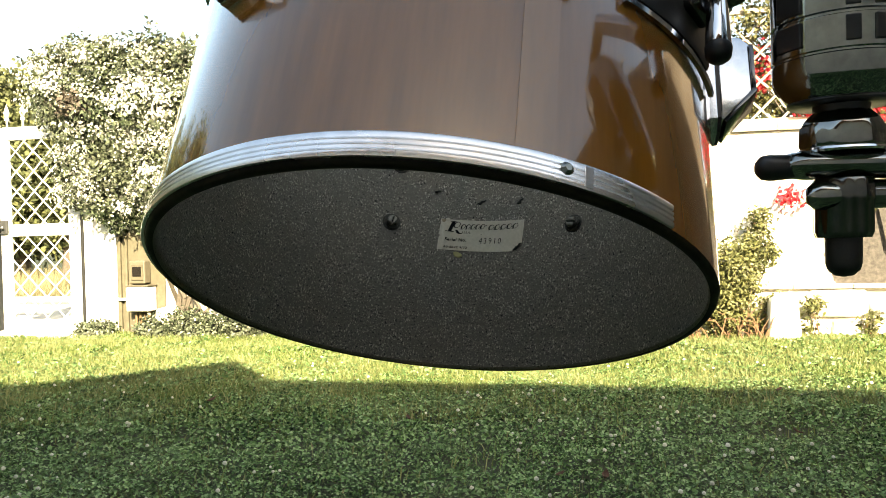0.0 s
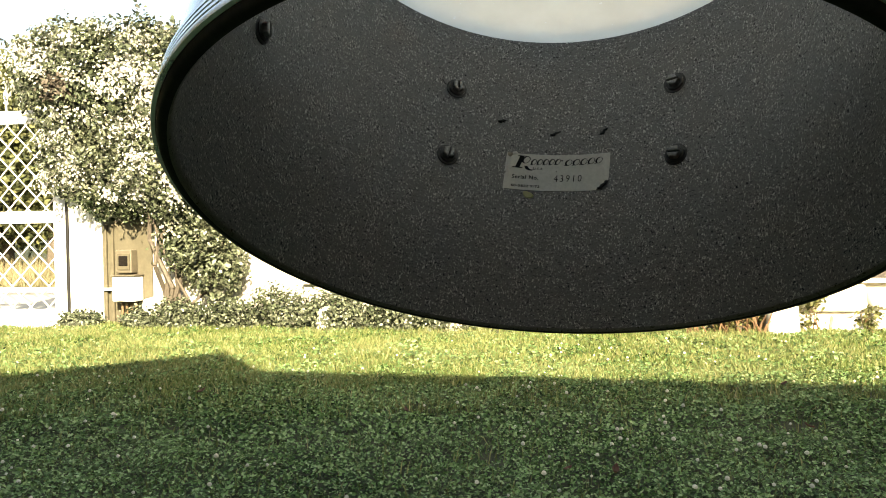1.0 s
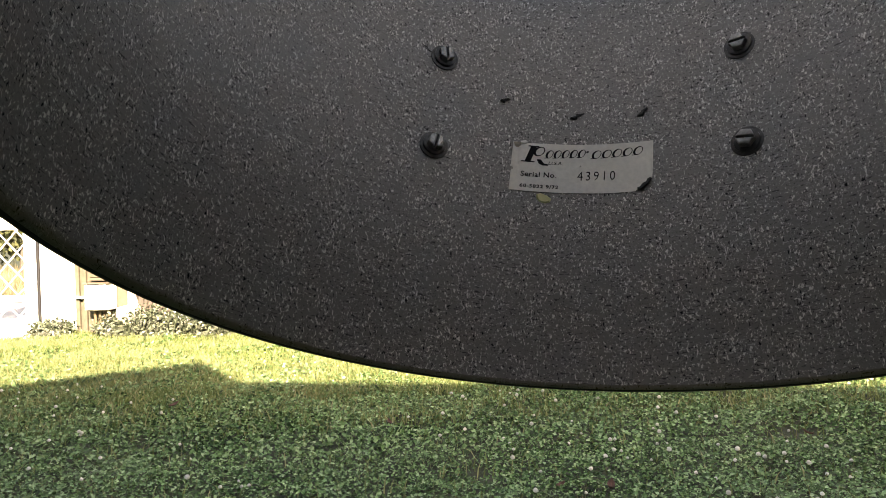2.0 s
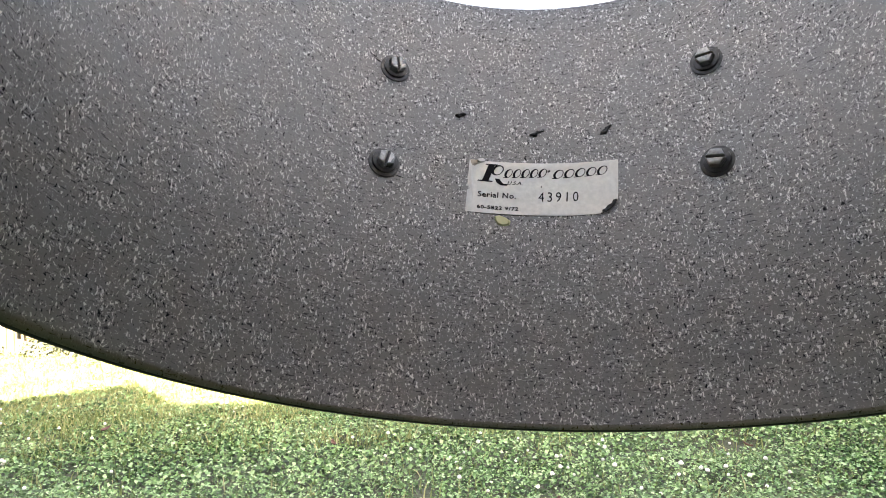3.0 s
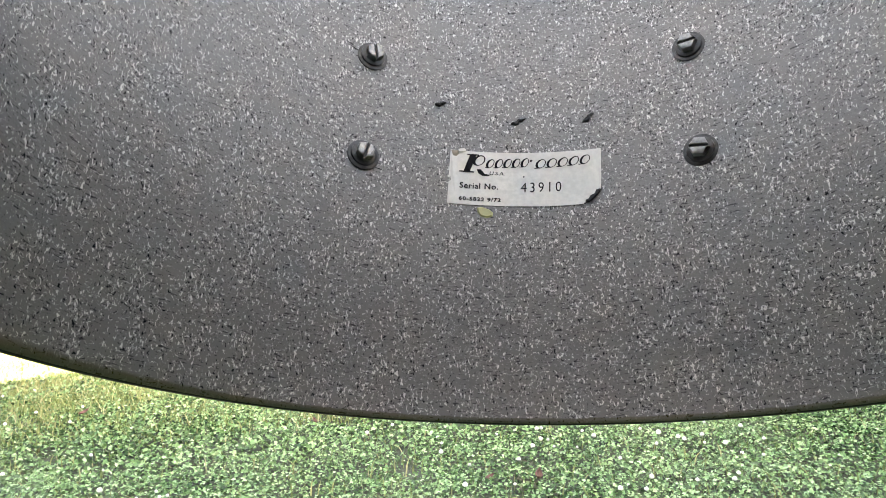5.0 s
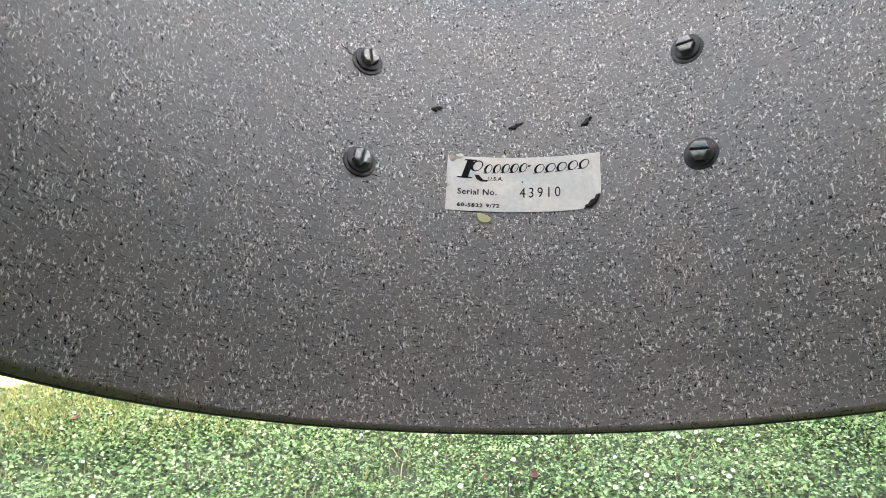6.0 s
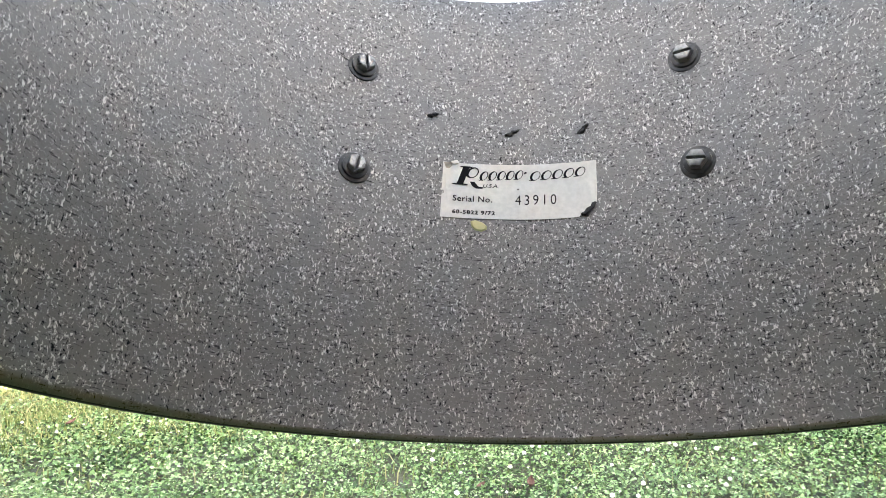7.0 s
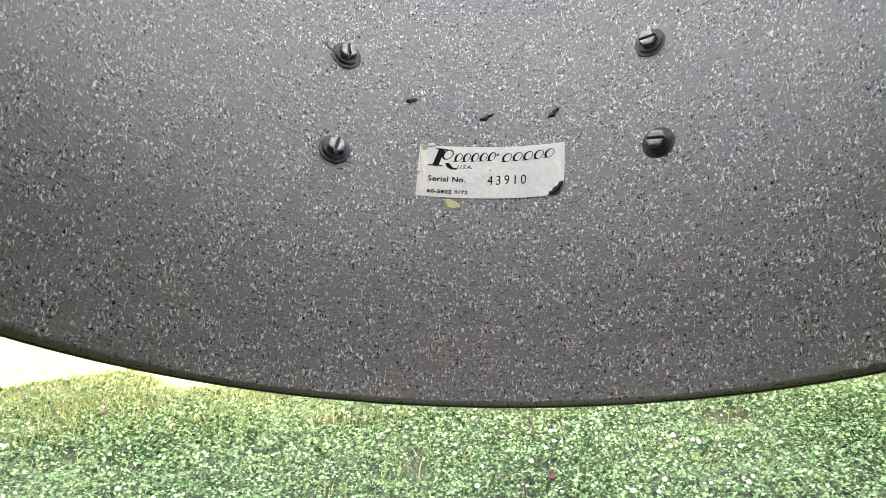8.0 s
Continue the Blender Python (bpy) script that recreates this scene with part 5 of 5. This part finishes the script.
# ---- bracket on the shell and the holder beside it ----
def mount_bracket():
    m = on_shell(134.0, 0.155, R_OUT)
    plate = lathe([(R_OUT + 0.0004, 0.116), (R_OUT + 0.0042, 0.114), (R_OUT + 0.0052, 0.117), (R_OUT + 0.0052, 0.196), (R_OUT + 0.0004, 0.198)], 16, 126.0, 151.0, True)
    bracket = part("mount_bracket", plate, M["black"], drum, "black bracket plate on the shell", True)
    edge = lathe([(R_OUT + 0.0003, 0.1115), (R_OUT + 0.0030, 0.1108), (R_OUT + 0.0036, 0.1138), (R_OUT + 0.0003, 0.1155)], 16, 119.0, 152.0, True)
    part("bracket_edge", edge, M["chrome"], bracket, "chrome lower edge", True)
    part("clamp_jaw", moved(join(box(-0.016, -0.014, 0.004, 0.016, 0.040, 0.030, 0.004), box(-0.011, -0.024, 0.004, 0.011, -0.008, 0.014, 0.003)), m), M["dark_chrome"], bracket, "dark chrome clamp jaw", True)
    a = m @ Vector((0.001, -0.054, 0.0172))
    b = m @ Vector((0.001, -0.006, 0.0190))
    part("clamp_screw", spun(a, b, [(0, 0.0005), (0.02, 0.0045), (0.10, 0.0064), (0.30, 0.0064), (0.60, 0.0056), (0.9, 0.0050), (1, 0.0048), (1, 0)], 28), M["chrome"], bracket, "chrome screw with a dark rounded end", True)
    part("screw_cap", spun(m @ Vector((0.001, -0.0560, 0.0172)), m @ Vector((0.001, -0.0468, 0.0175)), [(0, 0.0005), (0.06, 0.0040), (0.3, 0.0063), (0.8, 0.0070), (1, 0.0068), (1, 0)], 18), M["black"], bracket, "black rubber cap", True)


mount_bracket()


def tom_holder():
    """Clamp of dull chrome beside the drum: block, collar, cross wing, and the rod's rounded end below."""
    x, y = 0.1870, 0.335
    holder = thing("tom_holder", Matrix.Translation((x, y, 0)), "dull chrome tom holder clamp with wing screws", "clamp")
    ring = [(0.9380, 0.0), (0.9380, 0.0228), (0.9392, 0.0240), (0.9450, 0.0276), (0.9475, 0.0284), (0.9550, 0.0287), (0.9556, 0.0281), (0.9564, 0.0281), (0.9570, 0.0287)]
    ring += [(0.9708, 0.0287), (0.9713, 0.0277), (0.9723, 0.0277), (0.9728, 0.0288), (0.9972, 0.0288), (0.9980, 0.0270), (1.0000, 0.0270), (1.0008, 0.0289), (1.0340, 0.0285), (1.0375, 0.0262), (1.0450, 0.0240), (1.0450, 0.0)]
    body = part("clamp_block", spun((0, 0, 0.938), (0, 0, 1.045), [((z - 0.938) / 0.107, r) for z, r in ring], 64), M["glint"], holder, "smoked chrome clamp block with turned grooves", True)
    for turn, half in ((-163, 0.0070), (-109, 0.0030), (-80, 0.0062), (20, 0.0060), (84, 0.0040)):
        m = Matrix.Rotation(radians(turn), 4, "Z")
        for z0, z1 in ((0.9590, 0.9700), (0.9738, 0.9962), (1.0018, 1.0320)):
            part("clamp_slot", moved(box(0.0270 - half * 0.12, -half, z0, 0.0293, half, z1, 0.0006), m), M["black"], body, "black rubber slot")
    # added black disc: keeps the block's underside from mirroring the bright grass
    part("gasket", spun((0, 0, 0.9362), (0, 0, 0.9379), [(0, 0), (0, 0.0215), (0.5, 0.0228), (1, 0.0225), (1, 0)], 40), M["black"], holder, "black disc added to darken the block's underside", True)
    part("neck", spun((0, 0, 0.9325), (0, 0, 0.9395), [(0, 0), (0, 0.0115), (1, 0.0125), (1, 0)], 16), M["black"], holder, "", True)
    V, F = spun((0, 0, 0.9165), (0, 0, 0.9335), [(0, 0), (0, 0.0168), (0.12, 0.0176), (0.55, 0.0172), (0.80, 0.0150), (1, 0.0115), (1, 0)], 72)
    V = [(a * (1 + 0.022 * math.cos(9 * math.atan2(b, a))), b * (1 + 0.022 * math.cos(9 * math.atan2(b, a))), z) for a, b, z in V]
    part("collar", (V, F), M["glint"], holder, "fluted chrome collar", True)
    V, F = spun((-0.0295, 0, 0.9096), (0.0310, 0, 0.9096), [(0, 0), (0.02, 0.0034), (0.08, 0.0056), (0.20, 0.0067), (0.80, 0.0068), (0.95, 0.0060), (1, 0.0045), (1, 0)], 40)
    part("wing_hub", ([(p, q * 1.95, z) for p, q, z in V], F), M["glint"], holder, "", True)
    part("hub_flange", spun((0, 0, 0.9148), (0, 0, 0.9168), [(0, 0), (0, 0.0180), (0.5, 0.0186), (1, 0.0180), (1, 0)], 40), M["chrome"], holder, "bright chrome flange", True)
    part("wing", spun((-0.0405, -0.002, 0.9085), (-0.0220, -0.002, 0.9090), [(0, 0.0), (0.04, 0.0032), (0.16, 0.0054), (0.35, 0.0060), (0.8, 0.0056), (1, 0.0050), (1, 0)], 18), M["black"], holder, "dark rounded wing grip", True)
    part("wing", spun((-0.0195, -0.006, 0.8955), (0.056, 0.006, 0.8965), [(0, 0.0), (0.02, 0.0040), (0.06, 0.0062), (0.14, 0.0068), (0.5, 0.0066), (0.97, 0.0060), (1, 0)], 28), M["glint"], holder, "", True)
    V, F = spun((0, 0, 0.8765), (0, 0, 0.9035), [(0, 0), (0, 0.0112), (0.10, 0.0122), (0.60, 0.0122), (0.65, 0.0128), (0.95, 0.0125), (1, 0.0115), (1, 0)], 80)
    V = [(p * (1 + 0.03 * math.cos(10 * math.atan2(q, p))), q * (1 + 0.03 * math.cos(10 * math.atan2(q, p))), z) for p, q, z in V]
    part("lower_nut", (V, F), M["nut"], holder, "fluted dark nut", True)
    part("rod_end", spun((0, 0, 0.8585), (0, 0, 0.8830), [(0, 0.0), (0.03, 0.0040), (0.14, 0.0068), (0.24, 0.0075), (0.40, 0.0077), (1, 0.0078), (1, 0)], 36), M["black"], holder, "dark rounded rod end", True)
    foot = Vector(DRUM @ on_shell(134.0, 0.160, R_OUT + 0.030).translation) - Vector((x, y, 0))
    part("arm", chain([Vector((0, 0, 1.030)), Vector((0, 0, 1.065)), (foot + Vector((0, 0, 1.075))) / 2 + Vector((0, 0, 0.03)), foot], [0.0075] * 4, 14), M["stand"], holder, "bent chrome arm to the drum's bracket", True)
    part("boom", chain([Vector((0, 0, 1.04)), Vector((0.06, -0.01, 1.075)), Vector((1.02, -0.02, 1.085))], [0.011, 0.011, 0.011], 14), M["stand"], holder, "horizontal chrome boom tube", True)


tom_holder()


def drum_stand():
    """Tripod stand that carries the boom, off to one side."""
    x, y = 1.20, 0.31
    stand = thing("drum_stand", Matrix.Translation((x, y, 0)), "chrome tripod stand on the lawn carrying the boom", "stand")
    part("tube", tube((0, 0, 0.10), (0, 0, 0.62), 0.0145, n=16), M["stand"], stand, "", True)
    part("upper_tube", tube((0, 0, 0.62), (0, 0, 1.10), 0.0110, n=16), M["stand"], stand, "", True)
    part("collar", spun((0, 0, 0.595), (0, 0, 0.645), [(0, 0), (0, 0.020), (1, 0.020), (1, 0)], 16), M["black"], stand, "", True)
    part("boom_clamp", box(-0.025, -0.022, 1.065, 0.022, 0.022, 1.112, 0.006), M["dark_chrome"], stand)
    for i in range(3):
        a = 0.5 + 2.0944 * i
        leg = part("leg", chain([Vector((0.012 * math.cos(a), 0.012 * math.sin(a), 0.50)), Vector((0.30 * math.cos(a), 0.30 * math.sin(a), 0.022))], [0.008, 0.008], 8), M["stand"], stand)
        part("rubber_foot", spun((0.30 * math.cos(a), 0.30 * math.sin(a), -0.005), (0.30 * math.cos(a), 0.30 * math.sin(a), 0.03), [(0, 0), (0, 0.014), (0.7, 0.014), (1, 0.009), (1, 0)], 10), M["black"], leg)
        part("brace", tube((0.012 * math.cos(a), 0.012 * math.sin(a), 0.16), (0.17 * math.cos(a), 0.17 * math.sin(a), 0.24), 0.005, n=6), M["stand"], stand)


drum_stand()
